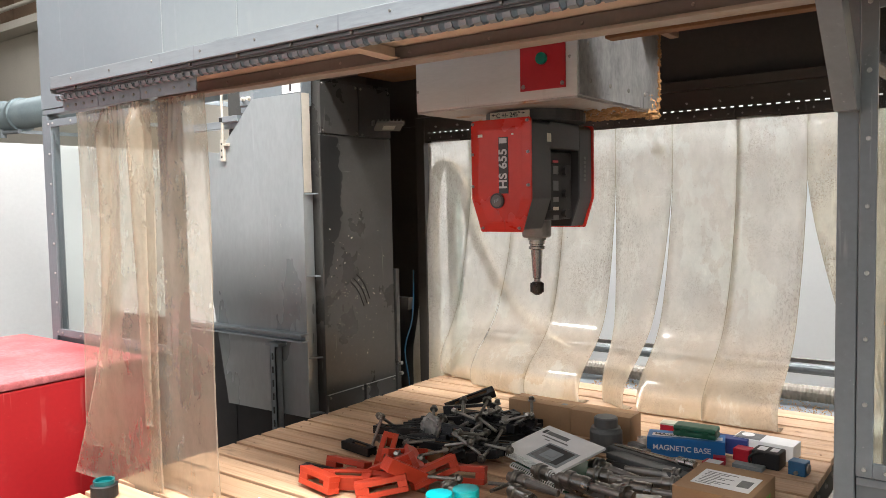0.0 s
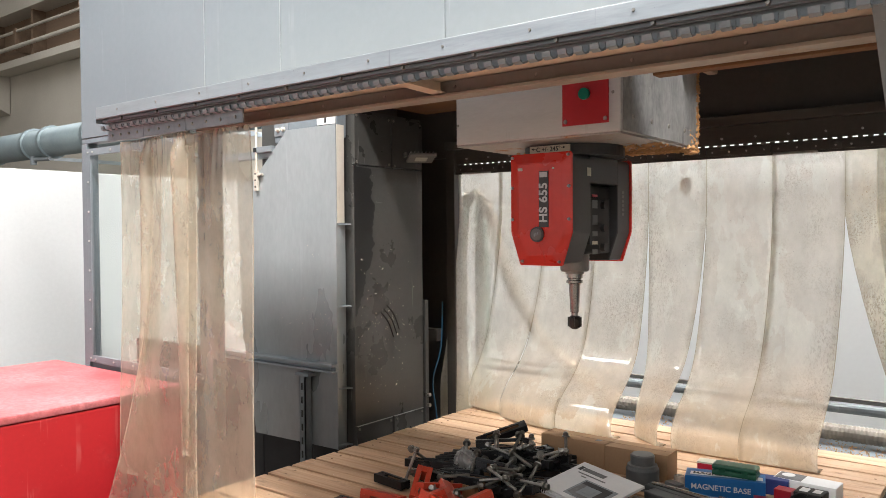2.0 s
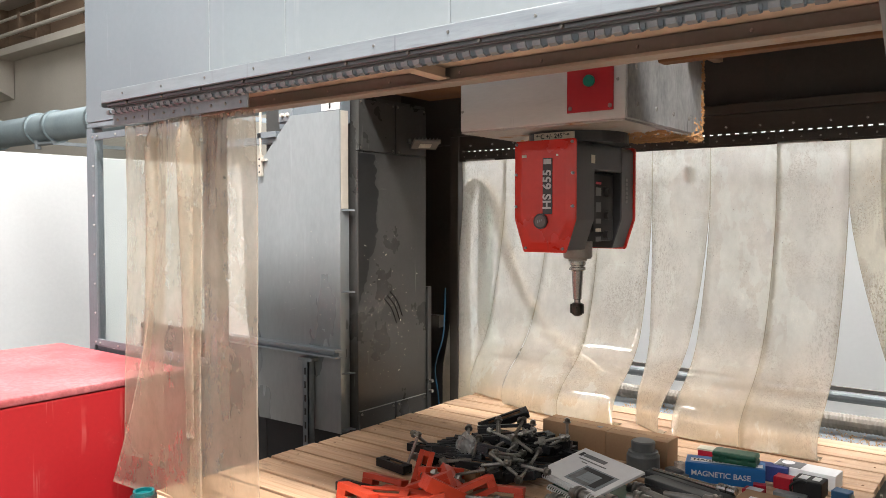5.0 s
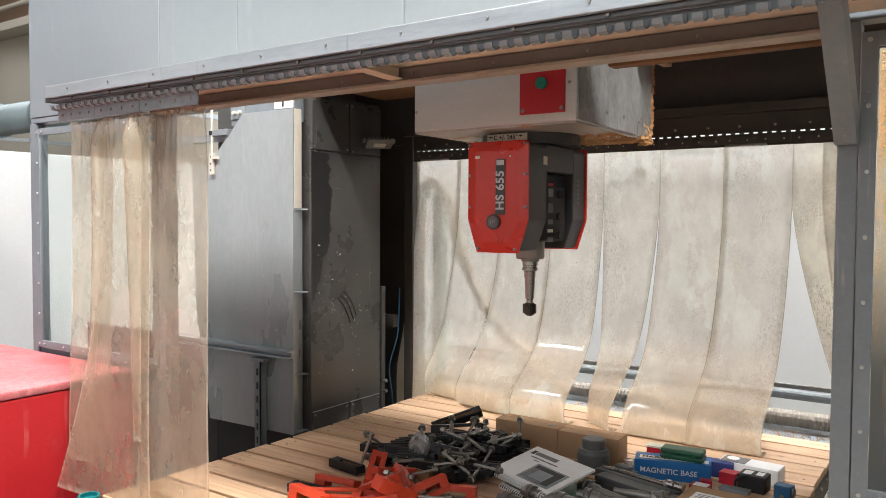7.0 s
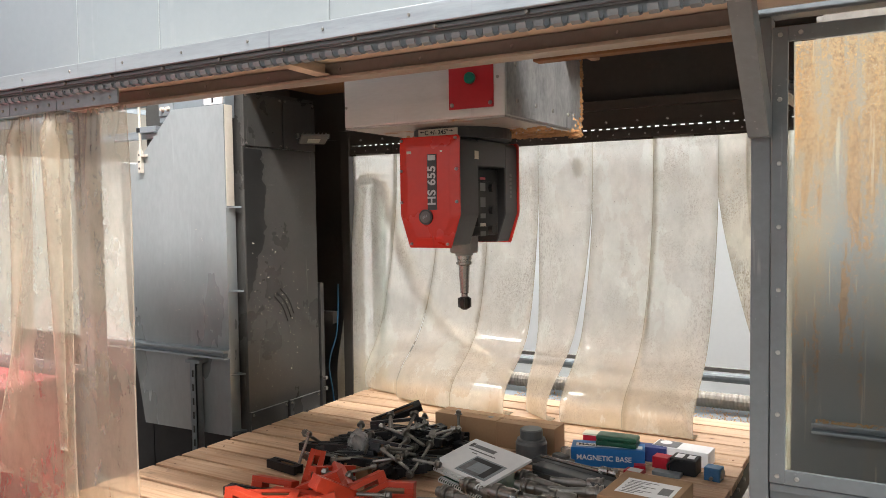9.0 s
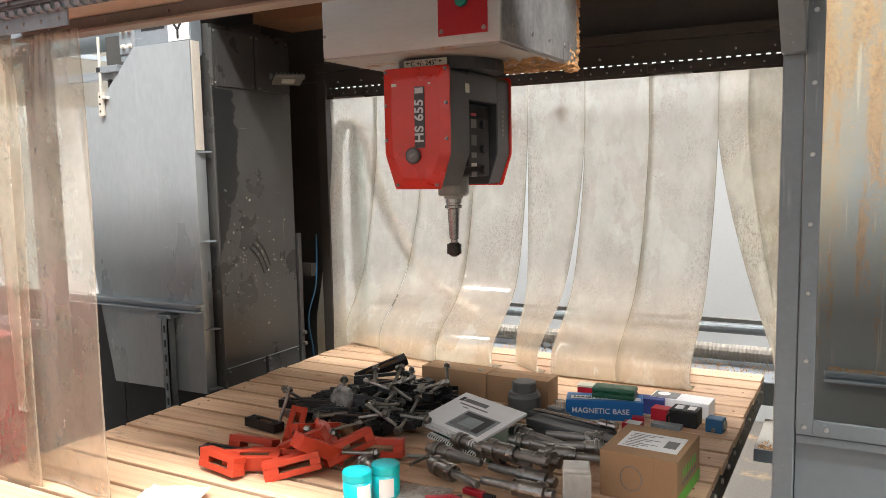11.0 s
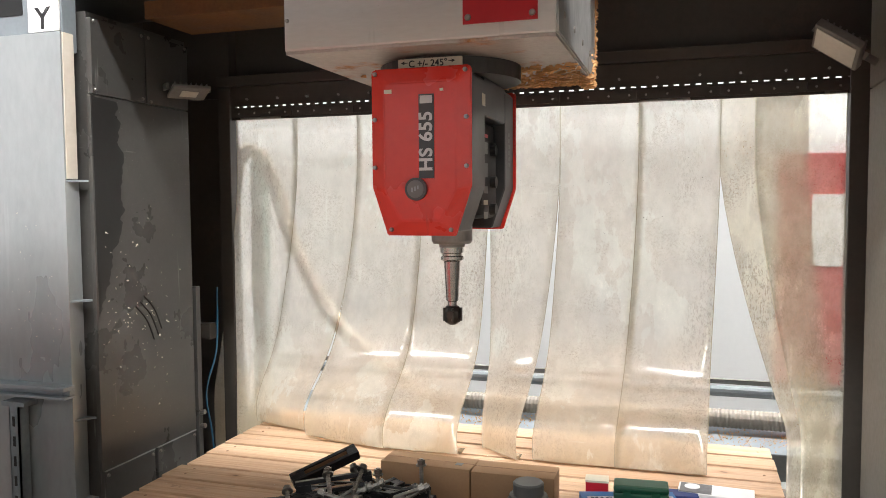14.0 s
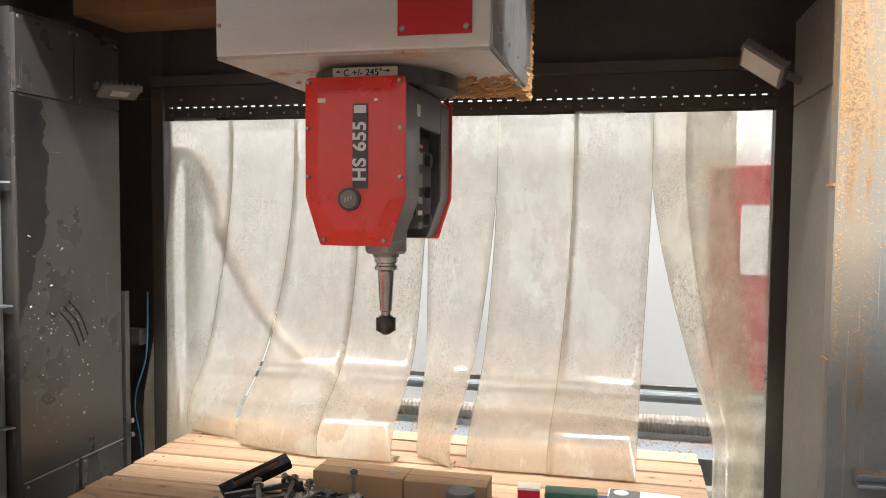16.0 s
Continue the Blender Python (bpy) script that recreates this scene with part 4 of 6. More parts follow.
# ---------- portal columns ----------
def left_column():
    t = thing("left_column", "black portal column with grey front guard plate and bolted covers", "machine column", (0, 0, 0))
    part("core", boxes((-2.9, 2.47, 0.02, -2.305, 2.94, 2.184)), "black", t)
    # Added black sheet: the shaded hollow at the column's foot, as colour.
    part("lower_cover", boxes((-2.9, 2.461, 0.02, -2.306, 2.4695, 0.7)), "deep", t, "black sheet for the shade under the guard plate")
    part("side_panel", boxes((-2.304, 2.462, 0.806, -2.29, 2.93, 1.94), bevel=0.002), "black", t)
    c1 = part("cover_plate", boxes((-2.304, 2.468, 1.943, -2.287, 2.705, 2.165), bevel=0.002), "black", t)
    screws(c1, [(-2.287, y, z) for y, z in ((2.48, 2.155), (2.69, 2.155), (2.48, 1.955), (2.69, 1.955))], (1, 0, 0), 0.006, 0.005)
    c2 = part("cover_plate", boxes((-2.304, 2.712, 1.943, -2.288, 2.93, 2.165), bevel=0.002), "black", t)
    screws(c2, [(-2.288, y, z) for y, z in ((2.725, 2.155), (2.915, 2.155), (2.73, 1.95))], (1, 0, 0), 0.006, 0.005)
    for ya, yb in ((2.47, 2.70), (2.715, 2.925)):
        p = part("lower_plate", boxes((-2.304, ya, 0.5, -2.287, yb, 0.803), bevel=0.002), "black", t)
        screws(p, [(-2.287, ya + 0.012, 0.79), (-2.287, yb - 0.012, 0.79)], (1, 0, 0), 0.006, 0.006)
        part("bright_edge", boxes((-2.29, ya, 0.8032, -2.2845, yb, 0.8058)), "zincscrew", t, "bare bright metal edge")
    rng = random.Random(4)
    outline = [(2.466, 1.935)]
    for k in range(65):
        v = k / 64
        w = 0.1 + 0.018 * math.sin(2.2 * v + 0.4) if v < 0.45 else 0.118 * (1 - ((v - 0.45) / 0.55) ** 1.4)
        outline.append((2.467 + max(0.003, w + 0.016 * noise.noise(Vector((k * 0.35, 0.5, 0))) + rng.uniform(-0.006, 0.006)), 1.93 - 0.66 * v))
    b = bmesh.new()
    prism(b, outline, "x", -2.2899, -2.2892)
    part("black_paint_patch", b, "patch", t, "uneven patch of fresh black paint")
    for k, (dy, dz) in enumerate(((0, 0), (0.022, 0.012), (0.04, 0.03))):
        b = bmesh.new()
        tube(b, smooth_path([(-2.2895, 2.63 + dy, 1.29 + dz), (-2.2895, 2.68 + dy, 1.24 + dz), (-2.2895, 2.715 + dy, 1.17 + dz)], 5), 0.0035, 6)
        part("scratch", b, "patch", t)
    # guard plate to the front
    b = bmesh.new()
    prism(b, [(-2.33, 0.715), (-2.33, 2.112), (-2.64, 2.112), (-2.885, 1.885), (-3.0, 1.9), (-2.97, 1.2), (-2.876, 0.707)], "y", 2.395, 2.401)
    part("guard_plate", b, "plate", t, "grey-blue painted guard plate with a cut corner")
    part("edge_flange", boxes((-2.338, 2.402, 1.69, -2.328, 2.445, 2.112), bevel=0.002), "creamwhite", t, "cream dusty edge strip")
    part("edge_web", boxes((-2.345, 2.402, 0.715, -2.335, 2.455, 1.688)), "plate", t)
    for z in (1.685, 1.33, 0.975, 0.73):
        b = bmesh.new()
        prism(b, [(-2.335, 2.402), (-2.3, 2.455), (-2.335, 2.455)], "z", z - 0.003, z + 0.003)
        part("gusset", b, "zinc", t)
    part("guide_profile", boxes((-3.25, 2.348, 1.075, -2.318, 2.394, 1.087), (-3.25, 2.372, 1.058, -2.318, 2.394, 1.0745), (-3.25, 2.35, 1.05, -2.318, 2.394, 1.0575), bevel=0.002), "alu", t, "aluminium guide profile with sawdust")
    st = part("perforated_stem", boxes((-2.525, 2.352, 0.3, -2.49, 2.358, 1.03), (-2.525, 2.352, 0.3, -2.521, 2.39, 1.03), (-2.494, 2.352, 0.3, -2.49, 2.39, 1.03)), "zinc", t)
    part("foot_plate", boxes((-2.545, 2.345, 1.022, -2.46, 2.394, 1.0355)), "zinc", t)
    sb = bmesh.new()
    for k in range(11):
        box(sb, -2.512, 2.3505, 0.36 + 0.06 * k, -2.503, 2.3518, 0.39 + 0.06 * k)
    tagged(part("slots", sb, "deep", st), kind="stuff")
    part("head_block", boxes((-2.73, 2.405, 2.06, -2.33, 2.46, 2.235), bevel=0.003), "post", t)
    part("dark_patch", boxes((-2.6, 2.4035, 2.17, -2.47, 2.4048, 2.23)), "patch", t)
    y = part("axis_sign", boxes((-2.445, 2.398, 2.116, -2.335, 2.4035, 2.222)), "white", t, "white plate with a black letter")
    text_part("letter", "Y", 0.088, "ink", y, pose(-2.392, 2.397, 2.15, 90, 0, 0))
    screws(t, [(-2.7 + 0.036 * i, 2.4, 2.118 + 0.062 * j) for i in range(2) for j in range(2)], (0, -1, 0), 0.011, 0.014, "bolt_head", "creamwhite")
    part("bolt_pad", boxes((-2.728, 2.4, 2.09, -2.635, 2.4045, 2.21)), "zinc", t)
    part("clamp_bar", boxes((-3.4, 2.42, 2.0, -2.735, 2.46, 2.035), (-2.865, 2.385, 2.022, -2.735, 2.415, 2.05), bevel=0.003), "alu", t, "dusty square tube")
    part("tube_end", boxes((-2.86, 2.3835, 2.026, -2.838, 2.3845, 2.046)), "patch", t)
    part("threaded_rod", rods(((-2.845, 2.39, 1.93), (-2.845, 2.39, 2.17), 0.006)), "creamwhite", t)
    part("clip", boxes((-2.852, 2.378, 1.845, -2.83, 2.394, 1.945), (-2.829, 2.378, 1.915, -2.8, 2.394, 1.926), bevel=0.002), "creamwhite", t)
    for z in (1.865, 1.895, 1.925):
        part("clip_hole", rods(((-2.841, 2.3778, z), (-2.841, 2.377, z), 0.005)), "patch", t)


left_column()


def right_column():
    t = thing("right_column", "dusty portal column with a sawdust-caked front guard plate", "machine column", (0, 0, 0))
    part("core", boxes((-0.098, 2.46, 0.02, 0.5, 3.08, 2.184)), "rightcol", t)
    part("side_panel", boxes((-0.112, 2.45, 0.5, -0.0985, 3.09, 1.93), bevel=0.002), "rightcol", t)
    part("cover_plate", boxes((-0.116, 2.47, 1.933, -0.0985, 2.76, 2.18), bevel=0.002), "rightcol", t)
    part("cover_plate", boxes((-0.115, 2.765, 1.933, -0.0985, 3.08, 2.18), bevel=0.002), "rightcol", t)
    b = bmesh.new()
    prism(b, [(-0.162, 0.7), (0.45, 0.7), (0.62, 1.9), (0.36, 2.1), (-0.162, 2.1)], "y", 2.38, 2.386)
    part("guard_plate", b, "dustplate", t, "grey-blue guard plate with streaks of caked sawdust")
    part("edge_web", boxes((-0.16, 2.387, 0.7, -0.152, 2.445, 2.1)), "dustplate", t)
    for z in (1.68, 1.3):
        part("gusset", boxes((-0.165, 2.387, z - 0.003, -0.115, 2.445, z + 0.003)), "dust", t)
    part("guide_profile", boxes((-0.108, 2.335, 1.066, 0.75, 2.379, 1.075), (-0.108, 2.358, 1.053, 0.75, 2.379, 1.0655), (-0.108, 2.337, 1.044, 0.75, 2.379, 1.0525), bevel=0.002), "alu", t)
    b = bmesh.new()
    rng = random.Random(9)
    for k in range(14000):
        x, z = -0.158 + 0.6 * rng.random() ** 1.5, rng.triangular(1.08, 2.09, 1.95)
        streak = noise.noise(Vector((x * 22 + 2.0, 3.0, z * 1.7))) + 0.5 * noise.noise(Vector((x * 60, 1.0, z * 9)))
        if streak > 0.24 - 0.25 * max(0.0, z - 1.6) or k % 40 == 0:
            crumb(b, (x, 2.3794, z), rng.uniform(0.0006, 0.0016), rng)
    for k in range(5000):
        z = 2.09 - 0.75 * rng.random() ** 1.4
        crumb(b, (rng.uniform(-0.156, 0.45), 2.3794, z), rng.uniform(0.0006, 0.0019), rng)
    for k in range(900):
        z = rng.choice((rng.uniform(1.3, 2.09), rng.gauss(1.95, 0.08)))
        crumb(b, (-0.158 + abs(rng.gauss(0, 0.008)), 2.379, min(2.09, z)), rng.uniform(0.0007, 0.0022), rng)
    for k in range(700):
        crumb(b, (rng.uniform(-0.1, 0.6), rng.uniform(2.338, 2.376), 1.0755), rng.uniform(0.0015, 0.004), rng)
    tagged(part("sawdust_crust", b, "dust", t, "crumbs of orange sawdust"), kind="stuff")


right_column()
beam = thing("cross_beam", "dark cross beam of the portal with sawdust on its underside", "machine beam", (0, 0, 2.262))
part("girder", boxes((-2.98, 2.602, 0.005, 0.6, 2.95, 0.55), bevel=0.008), "dark", beam)
for x0, x1 in ((-2.98, -1.42), (-0.8, 0.6)):
    part("apron", boxes((x0, 2.43, 0, x1, 2.6, 0.5), bevel=0.006), "brown", beam, "front apron coated with brown sawdust")
part("saddle", boxes((-2.28, 2.7, -0.052, -1.6, 2.95, 0.004), bevel=0.004), "brown", beam)
part("linear_guide", boxes((-1.4, 2.575, 0.1, -0.82, 2.6, 0.14), (-1.4, 2.575, 0.33, -0.82, 2.6, 0.37)), "steel", beam)


def flood_lamp(x, y, z, turn, tilt, size, lean=0, pane=0.86, back=0.006):
    t = thing("flood_lamp", "small grey floodlight on a bent bracket", "lamp", (x, y, z), turn)
    t.matrix_world = pose(x, y, z, 0, lean, turn)
    s = size
    r = pose(0, 0, 0, tilt, 0, 0)
    b = bmesh.new()
    box(b, -s, -0.02, -s * 0.7, s, back, s * 0.7, 0.005, r)
    part("housing", b, "lampbody", t)
    for k in range(7):
        b = bmesh.new()
        box(b, -s * 0.85 + k * s * 0.28, back, -s * 0.55, -s * 0.85 + k * s * 0.28 + 0.004, back + 0.012, s * 0.55, 0, r)
        part("cooling_rib", b, "lampbody", t)
    b = bmesh.new()
    box(b, -s * pane, -0.0235, -s * 0.64 * pane, s * pane, -0.0205, s * 0.64 * pane, 0.001, r)
    part("glass", b, "lampglass", t, "milky lamp glass")
    b = bmesh.new()
    box(b, -s - 0.012, -0.008, -0.008, -s - 0.003, 0.1, 0.012)
    box(b, s + 0.003, -0.008, -0.008, s + 0.012, 0.1, 0.012)
    box(b, -s - 0.012, 0.1, -0.008, s + 0.012, 0.108, 0.012)
    part("bracket", b, "lampbody", t)
    return t


flood_lamp(-2.215, 2.83, 2.004, 52, 70, 0.062, 0, 0.45, -0.008)
flood_lamp(-0.222, 2.915, 2.035, -24, 55, 0.07, 36)

# ---------- milling head ----------
RX, RY = -0.835, 1.98   # front right foot of the ram
head = thing("milling_head", "red and anthracite fork milling head under a steel ram", "milling head", (RX, RY, 1.547))
Z0 = -1.547
ramp_ = part("ram", boxes((-0.547, 0, 1.915 + Z0, -0.003, 0.583, 2.9 + Z0), bevel=0.004), "ram", head, "brushed steel ram")
part("side_plate", boxes((-0.0028, 0.004, 1.918 + Z0, 0.001, 0.58, 2.9 + Z0)), "ramside", ramp_, "scuffed bright side plate")
part("base_plate", boxes((-0.545, 0.002, 1.909 + Z0, -0.004, 0.582, 1.9148 + Z0)), "rambase", ramp_, "underside caked with sawdust")
screws(ramp_, [(0.001, 0.07 + 0.13 * k, 1.96 + Z0) for k in range(4)] + [(0.001, 0.06, 2.06 + Z0)], (1, 0, 0), 0.008, 0.003)
part("round_cap", rods(((0.0, 0.095, 2.12 + Z0), (0.003, 0.095, 2.12 + Z0), 0.021), n=20), "deep", ramp_)
sp = part("switch_plate", boxes((-0.176, -0.004, 1.94 + Z0, -0.036, -0.0005, 2.1 + Z0), bevel=0.001), "redplate", head, "dark red plate with a green button")
part("button", rods(((-0.106, -0.004, 2.023 + Z0), (-0.106, -0.014, 2.023 + Z0), 0.016), n=20), "green", sp)
screws(sp, [(x, -0.004, z + Z0) for x in (-0.166, -0.046) for z in (1.952, 2.088)], (0, -1, 0), 0.007, 0.003)
screws(ramp_, [(-0.54, 0, 1.975 + Z0), (-0.025, 0, 2.02 + Z0)], (0, -1, 0), 0.005, 0.003)
b = bmesh.new()
rng = random.Random(3)
for k in range(900):
    z = 1.9 + 0.3 * rng.random() ** 1.3
    crumb(b, (-0.004 + rng.uniform(-0.02, 0.004), 0.583 + rng.uniform(-0.012, 0.01) - (0.08 * rng.random() ** 2 if z < 1.97 else 0), z + Z0), rng.uniform(0.004, 0.011), rng)
for k in range(1500):
    x, y = rng.uniform(-0.53, -0.005), 0.575 - 0.3 * rng.random() ** 1.6
    if noise.noise(Vector((x * 9, y * 9, 0))) > -0.15 or x > -0.12:
        crumb(b, (x, y, 1.9085 + Z0), rng.uniform(0.003, 0.009), rng)
tagged(part("sawdust_crust", b, "dust", ramp_, "orange lumps of caked sawdust"), kind="stuff")
bk = part("bracket", boxes((-0.1, 0.4, 2.19 + Z0, 0.1, 0.62, 2.215 + Z0), (0.03, 0.42, 2.15 + Z0, 0.06, 0.6, 2.189 + Z0), bevel=0.004), "bare", head, "sawdust-coated steel bracket")
screws(bk, [(x, y, 2.19 + Z0) for x in (0.02, 0.085) for y in (0.43, 0.59)], (0, 0, -1), 0.014, 0.016)
cx, yf, yb = -0.279, 0.046, 0.478
b = bmesh.new()
rod(b, (cx, 0.262, 1.876 + Z0), (cx, 0.262, 1.9088 + Z0), 0.155, None, 40)
fl = part("swivel_flange", b, "head", head)
tag = part("angle_tag", boxes((cx - 0.062, 0.095, 1.88 + Z0, cx + 0.073, 0.1, 1.903 + Z0)), "label", fl, "cream scale plate with black marks")
text_part("marking", "C +/- 245\u00b0", 0.019, "ink", tag, pose(cx + 0.002, 0.0945, 1.892 + Z0, 90, 0, 0))
for s_ in (-1, 1):
    b = bmesh.new()
    prism(b, [(cx + 0.002 + s_ * 0.058, 1.895 + Z0), (cx + 0.002 + s_ * 0.05, 1.8985 + Z0), (cx + 0.002 + s_ * 0.05, 1.8958 + Z0), (cx + 0.002 + s_ * 0.043, 1.8958 + Z0), (cx + 0.002 + s_ * 0.043, 1.8942 + Z0), (cx + 0.002 + s_ * 0.05, 1.8942 + Z0), (cx + 0.002 + s_ * 0.05, 1.8915 + Z0)], "y", 0.0942, 0.0948)
    part("arrow", b, "ink", tag)


def octagon(w0, w1, top, knee, low, cham=0.0):
    return [(w0 + cham, top), (w1 - cham, top), (w1, top - cham), (w1, knee), (w1 - 0.032, low), (w0 + 0.032, low), (w0, knee), (w0, top - cham)]


XL, XR = -0.383, -0.175
ZT, ZK, ZB = 1.878 + Z0, 1.645 + Z0, 0.0
b = bmesh.new()
prism(b, octagon(XL + 0.006, XR - 0.006, ZT - 0.004, ZK, ZB + 0.006, 0.01), "y", yf + 0.012, yf + 0.135)
prism(b, octagon(XL + 0.006, XR - 0.006, ZT - 0.004, ZK, ZB + 0.006, 0.01), "y", yb - 0.11, yb - 0.02)
box(b, XL + 0.02, yf + 0.13, ZT - 0.085, XR - 0.007, yb - 0.105, ZT - 0.004)
bmesh.ops.bevel(b, geom=b.edges[:], offset=0.003, segments=1, affect="EDGES")
part("fork", b, "head", head, "anthracite cast fork")


def red_cover(y0, y1, name):
    b = bmesh.new()
    o = octagon(XL, XR, ZT, ZK, ZB, 0.006)
    i = octagon(XL + 0.03, XR - 0.03, ZT - 0.03, ZK - 0.006, ZB + 0.03, 0.006)
    s = 1 if y1 > y0 else -1
    low = [bm_v for bm_v in (b.verts.new((u, y1, v)) for u, v in o)]
    mid = [b.verts.new((u, y0 + 0.007 * s, v)) for u, v in o]
    top = [b.verts.new((u, y0, v)) for u, v in i]
    for a, c in ((low, mid), (mid, top)):
        for k in range(8):
            b.faces.new((a[k], a[(k + 1) % 8], c[(k + 1) % 8], c[k]))
    b.faces.new(low), b.faces.new(top)
    bmesh.ops.recalc_face_normals(b, faces=b.faces)
    bmesh.ops.bevel(b, geom=b.edges[:], offset=0.002, segments=2, affect="EDGES")
    return part(name, b, "red", head, "glossy red sheet cover")


cover = red_cover(yf, yf + 0.0115, "front_cover")
red_cover(yb - 0.006, yb - 0.0195, "rear_cover")
screws(cover, [(x, yf + 0.006, z) for x, z in ((XL + 0.009, ZT - 0.01), (XR - 0.012, ZT - 0.01), (XL + 0.008, ZT - 0.1), (XR - 0.01, ZT - 0.1), (XL + 0.008, ZT - 0.195), (XR - 0.01, ZT - 0.195), (XL + 0.042, 0.012), (XR - 0.042, 0.012))], (0, -1, 0), 0.0052, 0.007, "screw", "nose")
knob = part("sight_knob", rods(((cx - 0.007, yf + 0.001, 0.092), (cx - 0.007, yf - 0.007, 0.092), 0.0225), n=28), "head", cover, "round dark grey knob")
part("knob_face", rods(((cx - 0.007, yf - 0.007, 0.092), (cx - 0.007, yf - 0.0085, 0.092), 0.0175), n=24), "greyplastic", knob)
for k in range(3):
    part("knob_mark", boxes((cx - 0.015 + 0.006 * k, yf - 0.0092, 0.086 + 0.003 * k, cx - 0.012 + 0.006 * k, yf - 0.0086, 0.095 + 0.002 * k)), "zinc", knob)
badge = part("model_badge", boxes((cx - 0.001, yf - 0.0022, 0.113, cx + 0.03, yf - 0.0003, 0.277)), "head", cover, "black badge with raised white lettering")
text_part("lettering", "HS 655", 0.0375, "lettergrey", badge, pose(cx + 0.0145, yf - 0.0026, 0.185, 90, -90, 0), 1.06, 0.026)
part("badge_bar", boxes((cx + 0.002, yf - 0.0036, 0.259, cx + 0.027, yf - 0.0023, 0.274)), "lettergrey", badge)
part("chipped_paint", boxes((XL + 0.03, yf - 0.0005, ZT - 0.05, XL + 0.046, yf - 0.0001, ZT - 0.042)), "label", cover)
part("chipped_paint", boxes((XR - 0.062, yf - 0.0005, ZT - 0.049, XR - 0.055, yf - 0.0001, ZT - 0.044)), "label", cover)
# spindle between the prongs
b = bmesh.new()
box(b, XL + 0.03, yf + 0.14, 0.03, XR - 0.03, yb - 0.115, ZT - 0.09, 0.008)
box(b, XR - 0.034, yf + 0.15, 0.06, XR - 0.018, yb - 0.15, 0.2, 0.003)
spindle = part("spindle_housing", b, "deep", head)
for k, (z0, z1, m_) in enumerate(((0.03, 0.045, "greyplastic"), (0.06, 0.07, "label"), (0.085, 0.1, "greyplastic"), (0.12, 0.15, "darkplastic"), (0.17, 0.195, "greyplastic"), (0.205, 0.212, "redcard"))):
    part("type_plate", boxes((XR - 0.0175, yf + 0.165, z0, XR - 0.0165, yf + 0.2, z1)), m_, spindle)
for z in (0.05, 0.11, 0.18):
    part("plug", rods(((XR - 0.02, yf + 0.235, z), (XR - 0.006, yf + 0.235, z), 0.013), n=14), "deep", spindle)
part("maker_plate", boxes((XR - 0.0058, yf + 0.11, 0.265, XR - 0.005, yf + 0.135, 0.29)), "label", head)
bars = bmesh.new()
for k in range(6):
    box(bars, XR - 0.0058, yb - 0.08, 0.15 + 0.014 * k, XR - 0.005, yb - 0.065, 0.159 + 0.014 * k)
tagged(part("maker_mark", bars, "greyplastic", head), kind="stuff")
b = bmesh.new()
lathe(b, [(0.046, 0.028), (0.046, -0.02), (0.042, -0.026), (0.029, -0.027), (0.029, -0.034)], 32)
ns = part("spindle_nose", b, "nose", head, shade=False)
b = bmesh.new()
lathe(b, [(0.026, -0.034), (0.026, -0.046), (0.022, -0.048), (0.022, -0.053), (0.026, -0.055), (0.026, -0.062), (0.0185, -0.066), (0.0135, -0.155), (0.0105, -0.157), (0.0105, -0.172)], 28)
th = part("tool_holder", b, "steel", head, "slim tapered steel tool holder")
b = bmesh.new()
lathe(b, [(0.009, -0.165), (0.016, -0.168), (0.0205, -0.178), (0.0205, -0.192), (0.017, -0.203), (0.008, -0.209)], 10)
for k in range(5):
    a = k * 2 * math.pi / 5
    box(b, 0.014, -0.002, -0.2, 0.0225, 0.003, -0.17, 0, pose(0, 0, 0, 0, 0, math.degrees(a)))
ct = part("ball_cutter", b, "cutter", head, "dark ball-shaped cutter")
for o in (ns, th, ct):
    o.location = (cx, 0.262, 0)

# ---------- bed ----------
BX0, BX1 = -2.112, -0.343
bed = thing("machine_bed", "steel-framed machine bed decked with pine planks", "machine bed", (0, 0, 0))
part("steel_frame", boxes((BX0 + 0.03, 1.16, 0.69, BX0 + 0.09, 3.33, 0.772), (BX1 - 0.06, 1.16, 0.69, BX1 - 0.004, 3.33, 0.772), (BX0 + 0.091, 1.2, 0.69, BX1 - 0.061, 1.28, 0.77), (BX0 + 0.091, 2.2, 0.69, BX1 - 0.061, 2.3, 0.77), (BX0 + 0.091, 3.2, 0.69, BX1 - 0.061, 3.3, 0.77)), "dark", bed)
# Added black board under the planks, so that their gaps read as shaded.
part("underlay", boxes((BX0 + 0.012, 1.16, 0.7722, BX1 - 0.008, 3.32, 0.7745)), "deep", bed)
part("base", boxes((BX0 + 0.35, 1.35, 0, BX1 - 0.3, 3.15, 0.689)), "dark", bed)
screws(bed, [(BX1 - 0.004, 1.3 + 0.113 * k, 0.745) for k in range(18)], (1, 0, 0), 0.009, 0.006)

# ---------- red chest ----------
chest = thing("red_chest", "large faded red chest standing against the housing", "chest", (-2.785, 0.4, 0))
part("body", boxes((-0.55, -2.4, 0.02, 0.385, 1.282, 1.076), bevel=0.006), "redbox", chest)
part("lid", boxes((-0.555, -2.4, 1.079, 0.39, 1.288, 1.105), bevel=0.008), "redlid", chest, "red lid, pinkish from dust and a painted sheen")
part("plinth", boxes((-0.5, -2.35, 0, 0.34, 1.2, 0.02)), "deep", chest)

